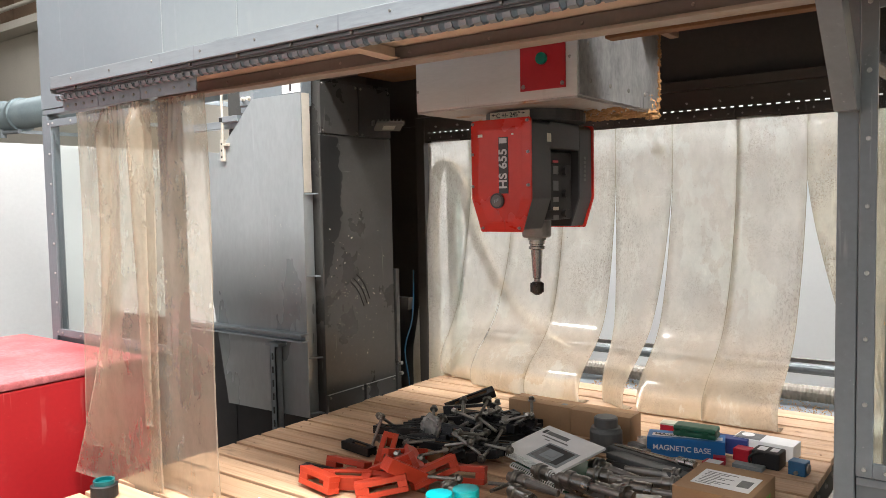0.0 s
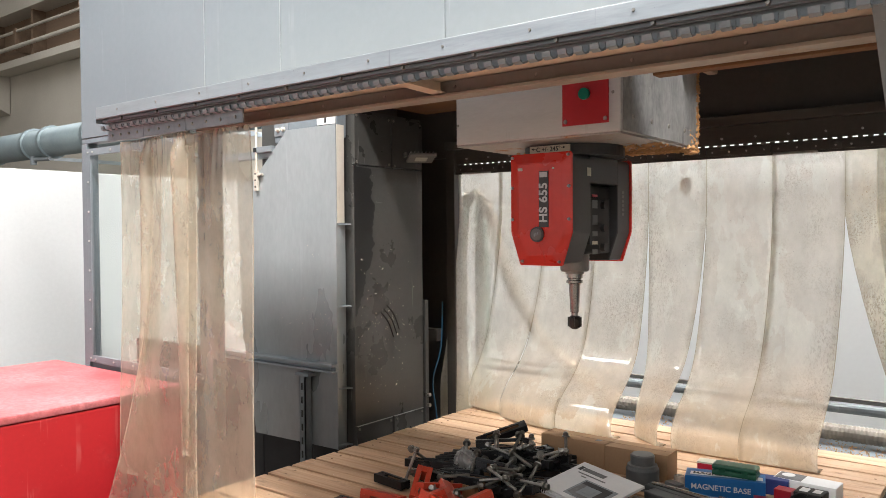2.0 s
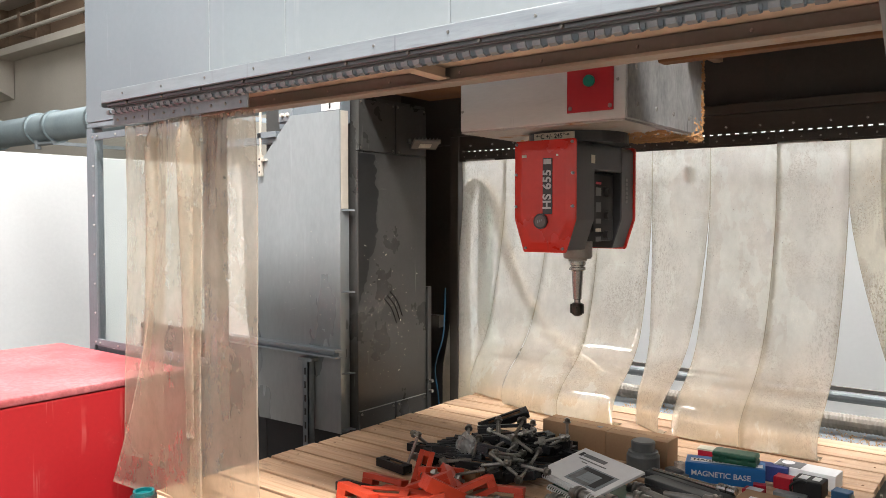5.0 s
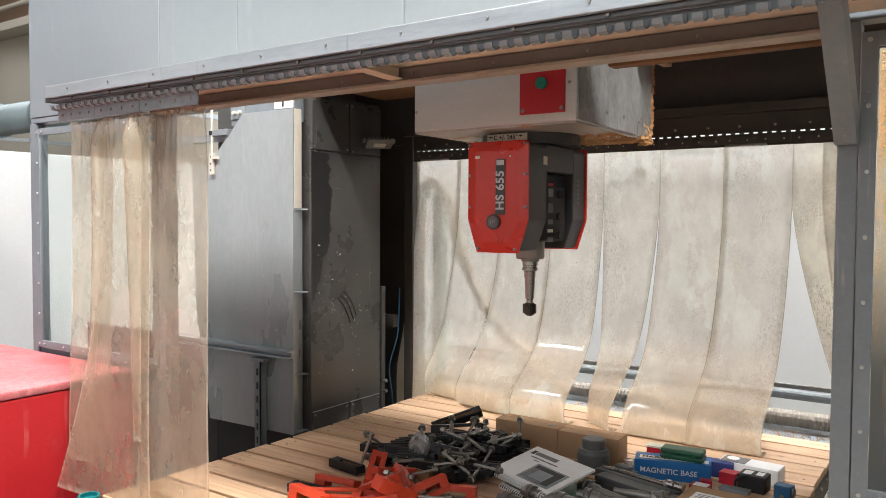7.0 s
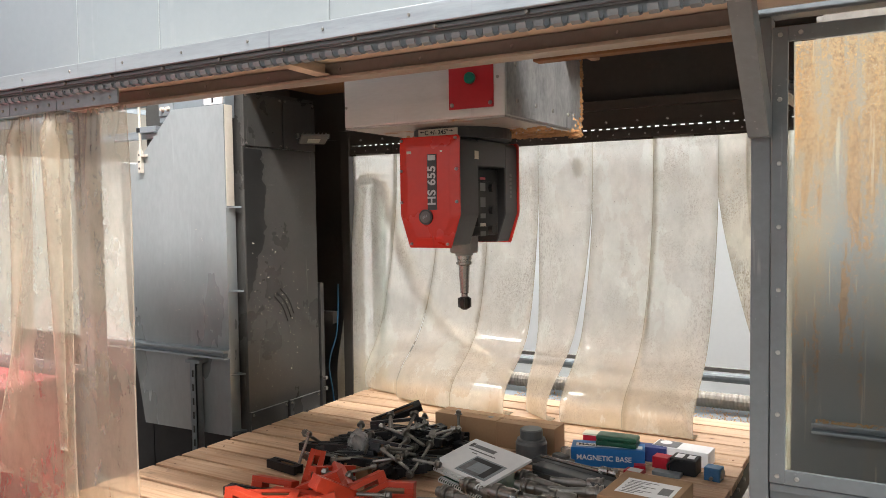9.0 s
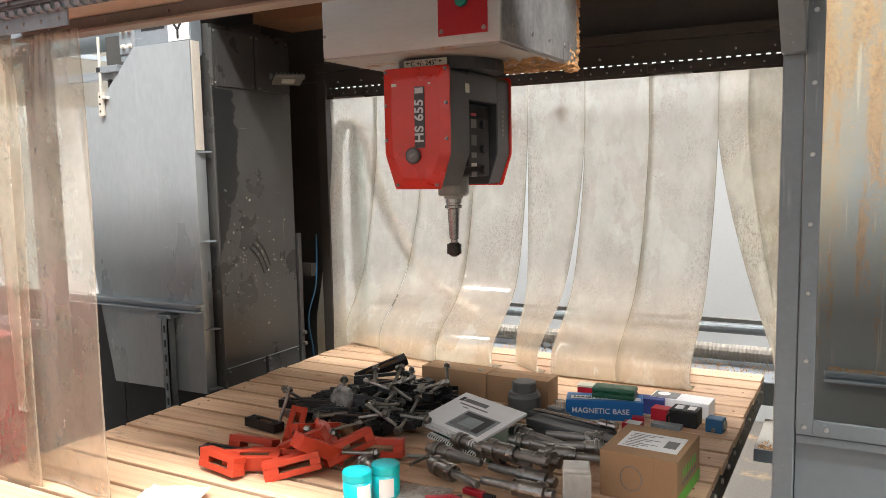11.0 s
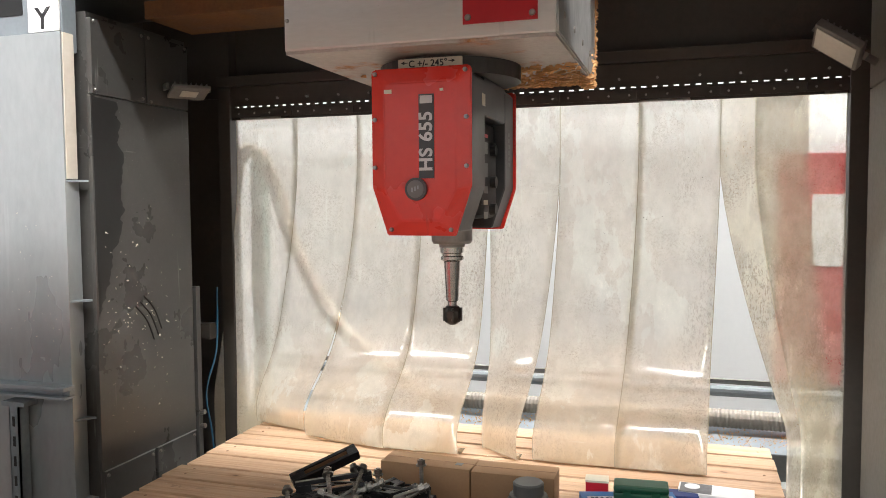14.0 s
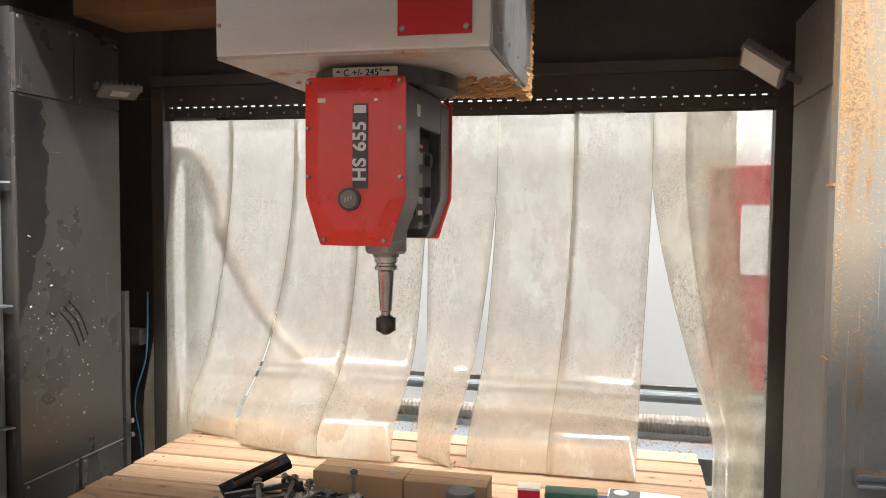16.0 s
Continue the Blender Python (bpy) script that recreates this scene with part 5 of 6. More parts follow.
air = thing("air_hose", "thin blue air hose hanging behind the column", "hose", (-2.3, 3.05, 0))
b = bmesh.new()
tube(b, smooth_path([(-0.01, 0.06, 1.3), (0.01, 0.02, 1.08), (-0.018, 0.0, 0.95), (-0.026, 0.0, 0.87), (-0.004, 0.0, 0.74), (0.02, 0.0, 0.4), (0.02, 0.0, 0.2)], 8), 0.0032, 8)
part("hose", b, "cable", air)
fit_ = thing("pipe_fitting", "small zinc pipe fitting beside the column foot", "fitting", (-2.29, 2.955, 0))
part("upright", boxes((-0.02, -0.012, 0, 0.004, 0.012, 1.32)), "black", fit_)
for z in (0.81, 0.86):
    part("nut", rods(((0.004, 0, z), (0.022, 0, z + 0.004), 0.009), n=8), "bolt", fit_)

# ---------- things on the bed ----------
TOP = 0.8


def carton(x, y, turn, w, d, h, material, name, label, category):
    t = thing(name, label, category, (x, y, TOP), turn)
    part("carton", boxes((-w / 2, -d / 2, 0, w / 2, d / 2, h), bevel=0.0018), material, t)
    return t


c = carton(-1.292, 2.605, -2, 0.262, 0.095, 0.092, "card", "cardboard_box", "plain brown cardboard box lying on the planks", "box")
part("flap_line", boxes((-0.131, -0.001, 0.0922, 0.131, 0.001, 0.0928)), "bare", c)
part("print_mark", boxes((0.08, -0.02, 0.0922, 0.1, 0.0, 0.0928)), "greyink", c)
c = carton(-1.046, 2.596, 1, 0.225, 0.098, 0.092, "card", "cardboard_box", "plain brown cardboard box touching another box", "box")
part("flap_line", boxes((-0.112, -0.001, 0.0922, 0.112, 0.001, 0.0928)), "bare", c)

pot = thing("grey_pot", "squat grey plastic pot with a stepped lid", "pot", (-0.985, 2.468, TOP))
b = bmesh.new()
lathe(b, [(0.05, 0), (0.054, 0.004), (0.054, 0.062), (0.05, 0.069)], 36)
part("body", b, "greyplastic", pot)
b = bmesh.new()
lathe(b, [(0.05, 0.0692), (0.048, 0.076), (0.039, 0.078), (0.039, 0.106), (0.035, 0.11)], 36)
part("lid", b, "greyplastic", pot)

mb = thing("tool_box", "blue printed card box for a magnetic stand", "box", (-0.732, 2.514, TOP), 15.5)
part("carton", boxes((-0.12, 0, 0, 0.12, 0.085, 0.062), bevel=0.0015), "blue", mb)
part("label_strip", boxes((-0.105, 0.018, 0.0622, 0.112, 0.05, 0.0628)), "white", mb)
text_part("front_words", "MAGNETIC BASE", 0.024, "white", mb, pose(-0.012, -0.0008, 0.029, 90, 0, 0))
text_part("top_words", "MAGNETIC BASE", 0.026, "ink", mb, pose(0.0, 0.034, 0.0631, 0, 0, 0))
part("paper_edge", boxes((0.085, -0.03, 0.0, 0.122, -0.0015, 0.022)), "redcard", mb)

gc = thing("green_case", "dark green hinged plastic case lying on the blue box", "case", (-0.715, 2.572, TOP + 0.063), 4)
part("base", boxes((-0.068, -0.032, 0, 0.068, 0.032, 0.016), bevel=0.005), "greencase", gc)
part("lid", boxes((-0.068, -0.032, 0.0165, 0.068, 0.032, 0.034), bevel=0.007), "greencase", gc)
for x in (-0.035, 0.035):
    part("catch", boxes((x - 0.01, -0.0345, 0.01, x + 0.01, -0.032, 0.022)), "greencase", gc)

rb = carton(-0.835, 2.665, 5, 0.06, 0.045, 0.06, "redcard", "small_red_box", "small red box with a clear lid", "box")
part("clear_lid", boxes((-0.031, -0.0235, 0.0605, 0.031, 0.0235, 0.066)), "label", rb)
db = carton(-0.625, 2.66, 6, 0.1, 0.05, 0.05, "darkblue", "small_blue_box", "small dark blue box behind the green case", "box")
wb = carton(-0.53, 2.70, -4, 0.19, 0.08, 0.05, "white", "instrument_box", "white card box with a printed dial", "box")
part("dark_print", boxes((-0.09, -0.035, 0.0503, -0.01, 0.035, 0.0508)), "greyink", wb)
part("dial", rods(((-0.06, 0.01, 0.0508), (-0.06, 0.01, 0.0514), 0.02), n=24), "white", wb)
part("front_print", boxes((-0.088, -0.0405, 0.03, -0.055, -0.0401, 0.04)), "redcard", wb)
part("front_print", boxes((-0.088, -0.0405, 0.012, -0.04, -0.0401, 0.02)), "greyink", wb)
r2 = carton(-0.575, 2.605, -6, 0.052, 0.045, 0.038, "redcard", "small_red_box", "small plain red box beside the black device", "box")
dev = thing("black_device", "small black boxy device with two paper stickers", "device", (-0.495, 2.585, TOP), -4)
part("body", boxes((-0.042, -0.035, 0, 0.042, 0.035, 0.052), bevel=0.005), "deep", dev)
part("sticker", boxes((-0.03, -0.02, 0.0522, -0.005, 0.02, 0.0527)), "white", dev)
part("sticker", boxes((0.008, -0.015, 0.0522, 0.03, 0.02, 0.0527)), "white", dev)
b = bmesh.new()
tube(b, smooth_path([(-0.043, -0.036, 0.004), (-0.045, -0.042, 0.03), (-0.02, -0.04, 0.05), (0.0, -0.037, 0.048)], 5), 0.004, 8)
part("cord", b, "deep", dev)
bb = thing("blue_block", "small blue cast block with steel studs", "block", (-0.402, 2.56, TOP), -8)
part("body", boxes((-0.025, -0.022, 0, 0.025, 0.022, 0.042), bevel=0.003), "blueblock", bb)
part("port", rods(((0.025, 0, 0.022), (0.03, 0, 0.022), 0.014), n=18), "bolt", bb)
part("stud", rods(((0, -0.022, 0.01), (0, -0.03, 0.01), 0.006), n=10), "bolt", bb)
rw = thing("red_white_packet", "small red and white packet", "packet", (-0.63, 2.47, TOP), -5)
part("pack", boxes((-0.028, -0.02, 0, 0.028, 0.02, 0.022), bevel=0.001), "redcard", rw)
part("wrapper", boxes((-0.018, -0.018, 0.0223, 0.026, 0.018, 0.0228)), "white", rw)
silver = thing("steel_strip_packet", "flat clear packet with metal inserts", "packet", (-0.54, 2.53, TOP), -3)
part("tray", boxes((-0.045, -0.018, 0, 0.045, 0.018, 0.012), bevel=0.001), "zinc", silver)
grip = thing("grey_plug", "rounded grey plastic plug", "plug", (-0.872, 2.475, TOP), -25)
b = bmesh.new()
box(b, -0.04, -0.018, 0, 0.02, 0.018, 0.034, 0.01)
box(b, 0.018, -0.016, 0.002, 0.04, 0.016, 0.024, 0.004)
part("body", b, "greyplastic", grip)
cap = thing("clear_cap", "small clear plastic cap", "cap", (-0.895, 2.56, TOP), 0)
part("shell", rods(((0, 0, 0), (0, 0, 0.03), 0.018)), "bag", cap)

for x, y, a, ln in ((-0.79, 2.355, -17, 0.3), (-0.765, 2.295, -17, 0.3)):
    lb = thing("long_tool_case", "long dark grey plastic tool case", "tool case", (x, y, TOP), a, "long tool cases")
    part("base", boxes((-ln / 2, -0.026, 0, ln / 2, 0.026, 0.022), bevel=0.004), "darkplastic", lb)
    part("lid", boxes((-ln / 2, -0.026, 0.0225, ln / 2, 0.026, 0.042), bevel=0.005), "darkplastic", lb)
ratchet = thing("ratchet_bar", "slim chromed bar with a square drive end", "tool", (-0.775, 2.345, TOP + 0.0425), -13)
b = bmesh.new()
rod(b, (-0.14, 0, 0.009), (0.09, 0, 0.009), 0.005, 0.008)
part("shaft", b, "steel", ratchet)
part("collar", rods(((0.09, 0, 0.014), (0.115, 0, 0.014), 0.013), ((0.12, 0, 0.014), (0.145, 0, 0.014), 0.013)), "steel", ratchet)

# carton with green print
hb_ = thing("printed_carton", "brown cardboard carton with green print and a torn white label", "box", (-0.487, 2.075, TOP), -3)
part("carton", boxes((-0.088, -0.108, 0, 0.1, 0.108, 0.115), bevel=0.002), "card", hb_)
part("shipping_label", boxes((-0.06, -0.06, 0.1153, 0.085, 0.055, 0.1158)), "white", hb_)
for k in range(9):
    part("label_print", boxes((-0.05 + 0.004 * (k % 2), -0.052 + 0.011 * k, 0.116, -0.01 + 0.02 * (k % 3), -0.0485 + 0.011 * k, 0.1163)), "greyink", hb_)
part("label_code", boxes((0.045, -0.03, 0.116, 0.075, 0.02, 0.1163)), "greyink", hb_)
part("green_band", boxes((0.1003, -0.108, 0, 0.1008, 0.108, 0.03)), "greenprint", hb_)
for k in range(6):
    part("green_bar", boxes((0.1003, -0.06 + 0.022 * k, 0.06, 0.1008, -0.046 + 0.022 * k, 0.082)), "greenprint", hb_)
    part("dark_bar", boxes((0.1003, -0.06 + 0.022 * k, 0.042, 0.1008, -0.046 + 0.022 * k, 0.052)), "greyink", hb_)
b = bmesh.new()
tube(b, [(-0.01 + 0.026 * math.cos(k * math.pi / 12), -0.1086, 0.055 + 0.03 * math.sin(k * math.pi / 12)) for k in range(25)], 0.0012, 6)
part("round_perforation", b, "greyink", hb_)

wc = thing("white_tub", "translucent white square plastic bottle with a flat cap", "bottle", (-0.62, 1.915, TOP), 20)
part("body", boxes((-0.034, -0.034, 0, 0.034, 0.034, 0.078), bevel=0.006), "milky", wc)
part("cap", boxes((-0.032, -0.032, 0.0785, 0.032, 0.032, 0.088), bevel=0.004), "milky", wc)
part("contents", boxes((-0.028, -0.028, 0.004, 0.028, 0.028, 0.05), bevel=0.004), "greyplastic", wc, "grey parts inside")
for x, y, a_ in ((-1.083, 1.66, 10), (-1.045, 1.727, -20)):
    tb = thing("turquoise_tub", "turquoise plastic tub with a white printed sticker", "tub", (x, y, TOP), a_, "turquoise tubs")
    b = bmesh.new()
    lathe(b, [(0.033, 0), (0.0345, 0.003), (0.0345, 0.066)], 32)
    body_ = part("body", b, "teal", tb, "", True)
    b = bmesh.new()
    lathe(b, [(0.0355, 0.0665), (0.0355, 0.083), (0.034, 0.086), (0.026, 0.0865)], 32)
    part("lid", b, "teal", tb)
    b = bmesh.new()
    n_ = 8
    arc = [-1.15 + 1.1 * k_ / n_ for k_ in range(n_ + 1)]
    prism(b, [(0.035 * math.cos(q_), 0.035 * math.sin(q_)) for q_ in arc] + [(0.0346 * math.cos(q_), 0.0346 * math.sin(q_)) for q_ in reversed(arc)], "z", 0.012, 0.058)
    part("sticker", b, "white", body_, "white printed sticker")
cup = thing("black_cup", "black round holder with a teal ring on the bed corner", "holder", (-2.02, 1.28, TOP))
b = bmesh.new()
lathe(b, [(0.036, 0), (0.038, 0.003), (0.038, 0.035), (0.032, 0.038)], 28)
part("body", b, "deep", cup)
b = bmesh.new()
lathe(b, [(0.03, 0.038), (0.03, 0.05), (0.024, 0.05), (0.024, 0.04)], 28)
part("ring", b, "tealdark", cup)
paper = thing("folded_paper", "folded sheet of white paper lying on the planks", "paper", (-1.5, 1.47, TOP + 0.002), 22)
b = bmesh.new()
bmesh.ops.create_grid(b, x_segments=16, y_segments=10, size=0.5)
for v in b.verts:
    v.co = Vector((v.co.x * 0.15, v.co.y * 0.1, 0.012 + 0.02 * abs(v.co.x) + 0.01 * noise.noise(v.co * 3)))
bmesh.ops.solidify(b, geom=b.faces[:], thickness=0.0012)
part("sheet", b, "white", paper)

# note pads
def note_pad(x, y, z, turn, tilt, material, w, d, label):
    t = thing("spiral_notebook", label, "notebook", (x, y, z), turn)
    r = pose(0, 0, 0, tilt, 0, 0)
    b = bmesh.new()
    box(b, -w / 2, 0, 0, w / 2, d, 0.008, 0.001, r)
    pg = part("page_block", b, material, t)
    for k in range(26):
        b = bmesh.new()
        cxk = -w / 2 + 0.01 + k * (w - 0.02) / 25
        tube(b, [r @ Vector((cxk, 0.004 + 0.011 * math.cos(a * math.pi / 5), 0.004 + 0.008 * math.sin(a * math.pi / 5))) for a in range(11)], 0.0024, 5)
        part("ring", b, "white", t)
    return t, r, pg


note_pad(-1.035, 2.085, TOP + 0.002, -24, 3, "greencase", 0.28, 0.2, "dark green spiral notebook lying under another")
nt_, rr, pg = note_pad(-1.09, 2.115, TOP + 0.03, -24, 13, "white", 0.28, 0.205, "white printed spiral notebook lying tilted on the heap")
for (x0, y0, x1, y1), mt, lift in (((-0.035, 0.03, 0.115, 0.125), "zinc", 0), ((-0.025, 0.04, 0.0, 0.1), "greyink", 1), ((0.07, 0.04, 0.1, 0.105), "ink", 1), ((-0.025, 0.1, 0.1, 0.118), "ink", 1), ((0.0, 0.035, 0.07, 0.05), "greyink", 1),
                                   ((0.015, 0.062, 0.055, 0.085), "zinc", 1), ((-0.1, 0.16, 0.005, 0.178), "greyink", 0), ((-0.12, 0.158, -0.104, 0.18), "ink", 0), ((-0.1, 0.143, 0.03, 0.148), "greyink", 0), ((-0.07, 0.13, -0.045, 0.134), "greyink", 0)):
    b = bmesh.new()
    box(b, x0, y0, 0.0082 + 0.0006 * lift, x1, y1, 0.0087 + 0.0006 * lift, 0, rr)
    part("print", b, mt, nt_)


# step clamps, bolts and tool holders
def clamp(material, ln, label, group, w=0.02, wall=0.011, h=0.028):
    """A slotted clamp bar: two cheeks, a heel and a toe."""
    t = thing("clamp_bar", label, "clamp", (0, 0, 0), 0, group)
    b = bmesh.new()
    box(b, -ln / 2, -w, 0, ln / 2, -w + wall, h, 0.0015)
    box(b, -ln / 2, w - wall, 0, ln / 2, w, h, 0.0015)
    box(b, -ln / 2, -w + wall, 0, -ln / 2 + 0.04, w - wall, h - 0.001, 0.001)
    box(b, ln / 2 - 0.028, -w + wall, 0.004, ln / 2, w - wall, h - 0.001, 0.001)
    part("bar", b, material, t)
    g = w - wall - 0.0006
    part("slot_face", boxes((-ln / 2 + 0.041, -g, 0.001, ln / 2 - 0.029, -g + 0.001, h - 0.004)), "bare", t)
    part("slot_face", boxes((-ln / 2 + 0.041, g - 0.001, 0.001, ln / 2 - 0.029, g, h - 0.004)), "bare", t)
    return t


def stud(ln, label):
    t = thing("clamp_bolt", label, "bolt", (0, 0, 0), 0, "clamping bolts")
    b = bmesh.new()
    rod(b, (0, 0, 0), (0, 0, ln), 0.0052, None, 10)
    for k in range(int(ln / 0.008)):
        rod(b, (0, 0, 0.004 + 0.008 * k), (0, 0, 0.007 + 0.008 * k), 0.0061, 0.0052, 10)
    part("shaft", b, "bolt", t)
    part("nut", rods(((0, 0, ln - 0.014), (0, 0, ln - 0.003), 0.0105), n=6), "bolt", t)
    part("washer", rods(((0, 0, ln - 0.018), (0, 0, ln - 0.0145), 0.014), n=16), "bolt", t)
    return t


def lying(x, y, z, turn, pitch=0.0, roll=0.0):
    return pose(x, y, z, roll, pitch, turn)


rng = random.Random(12)
proto = clamp("clampblack", 0.14, "oiled black slotted clamp bar in a loose heap", "black clamp bars")
proto.matrix_basis = lying(-1.70, 2.2, TOP, 6)
placed = 0
for k in range(64):
    a, r = rng.uniform(0, 6.28), math.sqrt(rng.random())
    x, y = -1.40 + 0.25 * r * math.cos(a), 2.27 + 0.3 * r * math.sin(a)
    if x > -1.24 and y < 2.4:
        x -= 0.12
    hgt = 0.09 * max(0.0, 1 - r) * (0.3 + 0.7 * rng.random())
    up = hgt > 0.01
    copy_thing(proto, lying(x, y, TOP + 0.004 + hgt, rng.gauss(40, 45), rng.uniform(-16, 16) * up, rng.choice((0, 88, 0, 0)) * up + rng.uniform(-12, 12) * up))
long_bar = clamp("clampblack", 0.2, "long black clamp bar leaning on the heap", "black clamp bars")
long_bar.matrix_basis = lying(-1.585, 2.545, TOP + 0.055, 42, -18, 20)
copy_thing(long_bar, lying(-1.5, 2.42, TOP + 0.07, 28, -5, 80))
copy_thing(long_bar, lying(-1.34, 2.44, TOP + 0.05, 8, 4, 70))
pb = stud(0.11, "zinc-plated clamping bolt with nut and washer")
pb.matrix_basis = lying(-1.72, 2.235, TOP + 0.02, 0, 0, 55)
for k in range(34):
    a, r = rng.uniform(0, 6.28), math.sqrt(rng.random())
    x, y = -1.36 + 0.24 * r * math.cos(a), 2.22 + 0.26 * r * math.sin(a)
    if x > -1.22 and y < 2.45:
        x -= 0.12
    copy_thing(pb, lying(x, y, TOP + 0.035 + 0.06 * (1 - r), rng.uniform(0, 360), rng.uniform(55, 95), 0))
for x, y in ((-1.27, 2.47), (-1.36, 2.37), (-1.47, 2.34)):
    copy_thing(pb, lying(x, y, TOP + 0.03, rng.uniform(0, 360), rng.uniform(-12, 12), 0))
for x, y, a in ((-1.12, 1.95, 20), (-1.08, 1.9, 80), (-1.2, 1.86, 130)):
    copy_thing(pb, lying(x, y, TOP + 0.015, a, 90, 0))

rp = clamp("clampred", 0.15, "orange-red slotted clamp bar with bare slot", "orange clamp bars", 0.025, 0.016, 0.04)
rp.matrix_basis = lying(-1.5, 1.93, TOP + 0.03, 118, -20, 15)
for x, y, z, a, p_, r_ in ((-1.45, 1.95, 0.035, 72, 12, 80), (-1.36, 1.92, 0.03, -40, 8, 60), (-1.27, 1.87, 0.045, 62, -14, 75), (-1.21, 1.95, 0.03, 20, 0, 80), (-1.43, 1.78, 0.02, 12, 0, 85), (-1.56, 1.84, 0.012, 5, 0, 75),
                           (-1.46, 1.71, 0.012, 28, 0, 10), (-1.52, 1.68, 0.03, -10, 0, 80), (-1.35, 1.74, 0.03, 40, -10, 85), (-1.38, 1.84, 0.05, 15, -24, 90), (-1.3, 1.78, 0.045, 66, 30, 0)):
    copy_thing(rp, lying(x, y, TOP + z, a, p_, r_))
for x, y, a, p_ in ((-1.44, 1.9, 10, 84), (-1.33, 1.93, 200, 80), (-1.25, 1.83, 10, 86), (-1.58, 1.96, 40, 20), (-1.4, 1.8, 120, 86)):
    copy_thing(pb, lying(x, y, TOP + 0.045, a, p_, 0))
copy_thing(proto, lying(-1.66, 1.98, TOP + 0.004, -8))
copy_thing(proto, lying(-1.6, 1.74, TOP + 0.004, 4))


def holder(label, profile, tail):
    t = thing("tool_holder", label, "tool holder", (0, 0, 0), 0, "tool holders")
    b = bmesh.new()
    lathe(b, profile, 24)
    part("body", b, "holdersteel", t)
    b = bmesh.new()
    lathe(b, tail, 16)
    part("shank", b, "nose", t)
    return t


P1 = [(0.018, 0), (0.018, 0.022), (0.0315, 0.024), (0.0315, 0.031), (0.027, 0.034), (0.027, 0.038), (0.0315, 0.041), (0.0315, 0.048), (0.024, 0.05), (0.024, 0.075), (0.02, 0.08)]
T1 = [(0.018, 0.08), (0.014, 0.16), (0.0125, 0.2), (0.01, 0.203)]
P2 = [(0.017, 0), (0.017, 0.02), (0.0315, 0.022), (0.0315, 0.044), (0.026, 0.046), (0.028, 0.09), (0.026, 0.1), (0.026, 0.11)]
T2 = [(0.013, 0.11), (0.013, 0.2), (0.011, 0.21)]
P1, T1, P2, T2 = ([(r_ * 0.82, z_ * 0.92) for r_, z_ in prof] for prof in (P1, T1, P2, T2))
h1 = holder("steel taper tool holder with a slim shank", P1, T1)
h2 = holder("steel collet tool holder with a stub shank", P2, T2)
h1.matrix_basis = lying(-1.081, 2.003, TOP + 0.0262, -12, 90)
h2.matrix_basis = lying(-1.023, 1.913, TOP + 0.0262, -24, 90)
for proto_h, x, y, z, a in ((h1, -1.051, 2.096, 0.0262, -18), (h1, -0.93, 2.235, 0.0262, -15), (h1, -0.9, 2.16, 0.0262, -5), (h2, -0.659, 1.86, 0.0262, 178), (h2, -0.679, 1.93, 0.0262, 172), (h1, -0.622, 2.215, 0.0262, 195),
                            (h1, -0.64, 2.27, 0.027, 187), (h2, -0.96, 2.06, 0.027, -16), (h1, -0.69, 1.995, 0.05, 168), (h2, -0.9, 1.985, 0.066, -10), (h1, -1.2, 1.84, 0.0262, -25), (h2, -0.79, 2.11, 0.027, 5)):
    copy_thing(proto_h, lying(x, y, TOP + z, a, 90))

tray_ = thing("torn_carton_tray", "torn brown carton tray full of small parts", "box", (-1.42, 2.09, TOP), -8)
part("tray", boxes((-0.07, -0.05, 0, 0.07, 0.05, 0.004), (-0.07, -0.05, 0.004, 0.07, -0.047, 0.04), (-0.07, 0.047, 0.004, 0.07, 0.05, 0.035), (-0.07, -0.047, 0.004, -0.067, 0.047, 0.038), (0.067, -0.047, 0.004, 0.07, 0.047, 0.042)), "card", tray_)
bag = thing("plastic_bag", "crumpled clear plastic bag of small screws", "bag", (-1.47, 2.14, TOP + 0.04))
b = bmesh.new()
bmesh.ops.create_icosphere(b, subdivisions=4, radius=0.05)
for v in b.verts:
    n = noise.noise_vector(v.co * 40)
    v.co = Vector((v.co.x * 0.75, v.co.y * 0.4, v.co.z * 0.85 + 0.04)) + n * 0.012 + noise.noise_vector(v.co * 110) * 0.006
part("film", b, "bag", bag, "", True)
bag2 = thing("plastic_bag", "flat clear plastic bag on the planks", "bag", (-0.965, 1.765, TOP), 12)
b = bmesh.new()
bmesh.ops.create_grid(b, x_segments=14, y_segments=10, size=0.5)
for v in b.verts:
    v.co = Vector((v.co.x * 0.14, v.co.y * 0.1, 0.006 + 0.012 * abs(noise.noise(v.co * 6))))
bmesh.ops.solidify(b, geom=b.faces[:], thickness=0.001)
part("film", b, "bag", bag2)
for x, y, a in ((-0.845, 1.83, -8), (-0.86, 1.77, -14), (-0.91, 1.765, 30)):
    mk = thing("red_tool_handle", "small red plastic tool with black grip", "tool", (x, y, TOP), a)
    part("handle", boxes((-0.04, -0.009, 0, 0.02, 0.009, 0.014), bevel=0.003), "redcard", mk)
    part("grip", boxes((0.021, -0.007, 0.001, 0.05, 0.007, 0.012), bevel=0.002), "deep", mk)

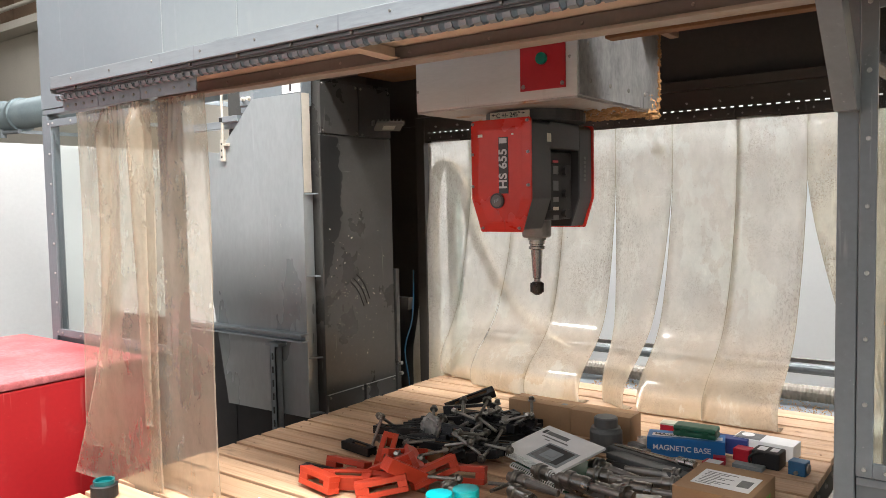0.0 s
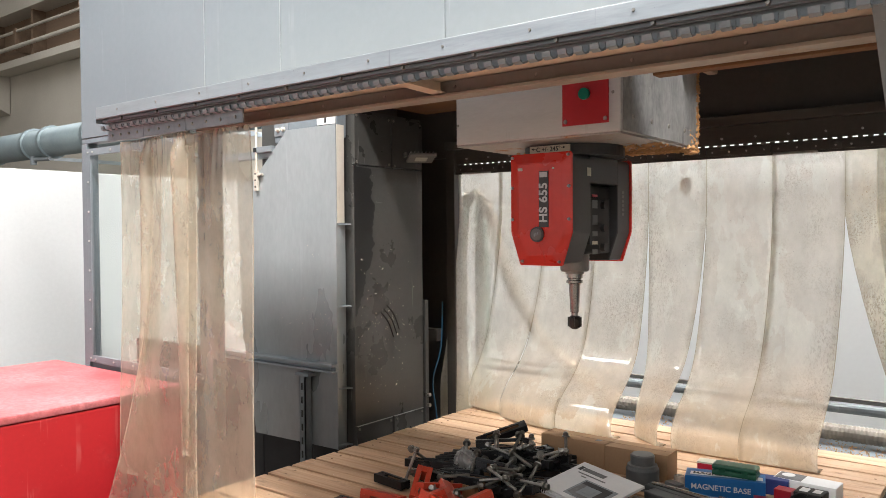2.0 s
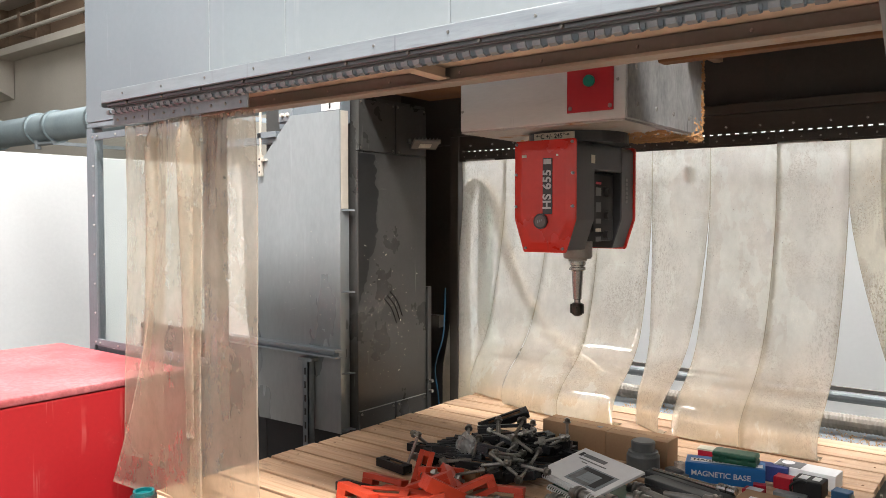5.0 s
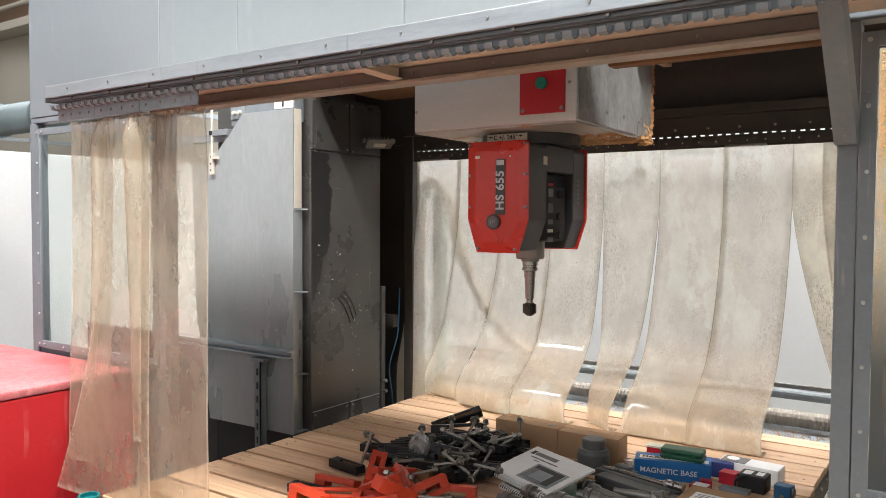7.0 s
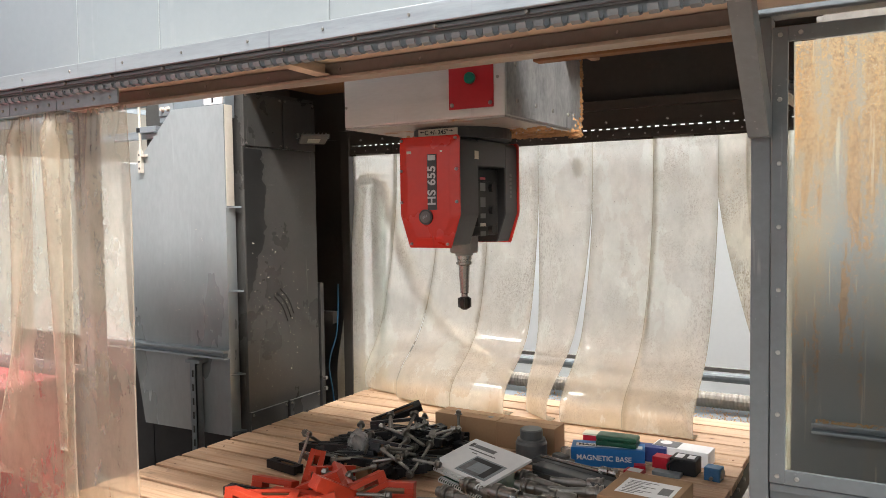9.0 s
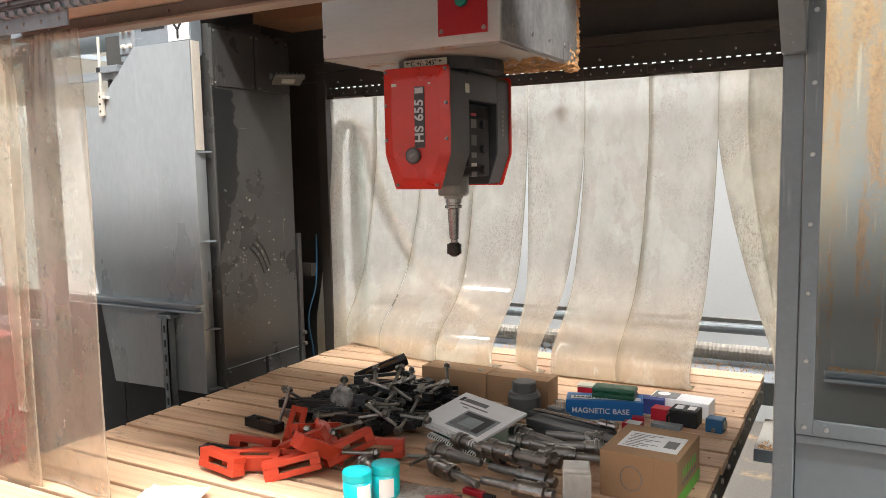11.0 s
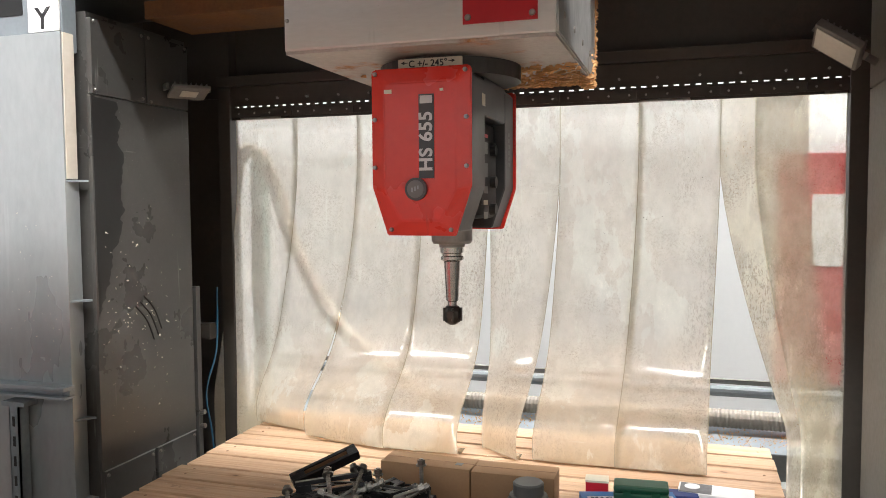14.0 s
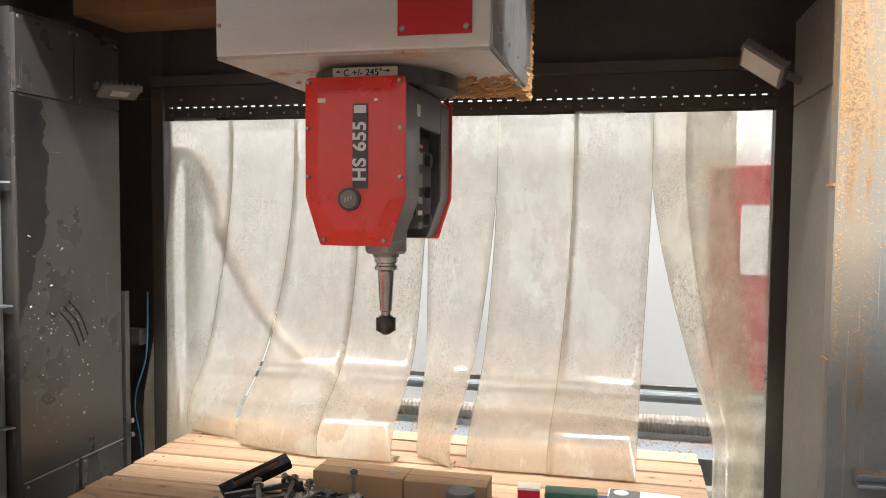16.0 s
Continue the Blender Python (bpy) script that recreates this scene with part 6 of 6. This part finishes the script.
# wood chips on the column, the bed and the floor
def scatter(name, label, count, place, size, material="chip"):
    r = random.Random(len(name) + count)
    b = bmesh.new()
    verts = []
    for k in range(count):
        p = Vector(place(r))
        s = size * r.uniform(0.5, 1.6)
        d1 = Vector((r.uniform(-1, 1), r.uniform(-1, 1), r.uniform(-1, 1))).normalized() * s
        d2 = Vector((r.uniform(-1, 1), r.uniform(-1, 1), r.uniform(-1, 1))).normalized() * s * 0.5
        q = [b.verts.new(p), b.verts.new(p + d1), b.verts.new(p + d2), b.verts.new(p + d1.cross(d2).normalized() * s * 0.5)]
        for f in ((0, 1, 2), (0, 1, 3), (1, 2, 3), (0, 2, 3)):
            b.faces.new([q[i] for i in f])
    return tagged(part(name, b, material, None, label), category="chips", kind="stuff")


scatter("wood_chips", "pale wood chips stuck to the black column", 130, lambda r: (-2.2895, r.triangular(2.46, 2.9, 2.55), r.triangular(0.85, 1.65, 1.2)), 0.0062)
scatter("wood_chips", "pale wood chips stuck to the guard plate", 60, lambda r: (r.triangular(-2.75, -2.34, -2.36), 2.3945, r.triangular(1.1, 1.6, 1.25)), 0.004)
scatter("dirt_specks", "dark dirt specks and chips stuck to the plastic strips", 220, lambda r: (r.uniform(-2.2, -0.55), BY - 0.018, r.triangular(1.4, 1.93, 1.45)), 0.0022, "clampblack")
scatter("sawdust", "fine sawdust on the planks", 500, lambda r: (r.uniform(-2.1, -0.36), r.uniform(1.7, 3.3), TOP + 0.0008), 0.0022)
scatter("sawdust_heap", "orange sawdust on the floor beside the bed", 2600, lambda r: (r.gauss(-0.2, 0.12), r.gauss(2.7, 0.3), abs(r.gauss(0.0, 0.03))), 0.02, "dust")
scatter("sawdust_heap", "brown sawdust along the edge of the ledge", 700, lambda r: (r.uniform(-0.35, -0.02), 3.172 + abs(r.gauss(0, 0.03)), 0.5458 + abs(r.gauss(0, 0.004))), 0.006, "dust")
scatter("sawdust_heap", "orange sawdust along the pipes behind the bed", 1500, lambda r: (r.uniform(-1.6, 0.2), r.gauss(3.7, 0.07), 0.701 + abs(r.gauss(0, 0.006))), 0.007, "dust")

# ---------- bed planks ----------
PITCH = 0.1128
first = 2.614 - 13 * PITCH
rng = random.Random(5)
k = 0
while first + PITCH * (k + 1) < 3.36:
    y0 = first + PITCH * k + 0.0075
    y1 = y0 + PITCH - 0.015
    e0, e1 = rng.uniform(-0.006, 0.006), rng.uniform(-0.004, 0.004)
    plank = part("plank", boxes((BX0 + e0, y0, 0.7747, BX1 + e1, y1, TOP + rng.uniform(-0.0015, 0.0)), bevel=0.0022), "wood", bed)
    if k % 2 == 0:
        screws(plank, [(BX0 + 0.06, (y0 + y1) / 2 - 0.02, TOP - 0.0012), (BX0 + 0.06, (y0 + y1) / 2 + 0.025, TOP - 0.0012), (BX1 - 0.04, (y0 + y1) / 2, TOP - 0.0012)], (0, 0, 1), 0.005, 0.0016, "screw", "bare")
    k += 1
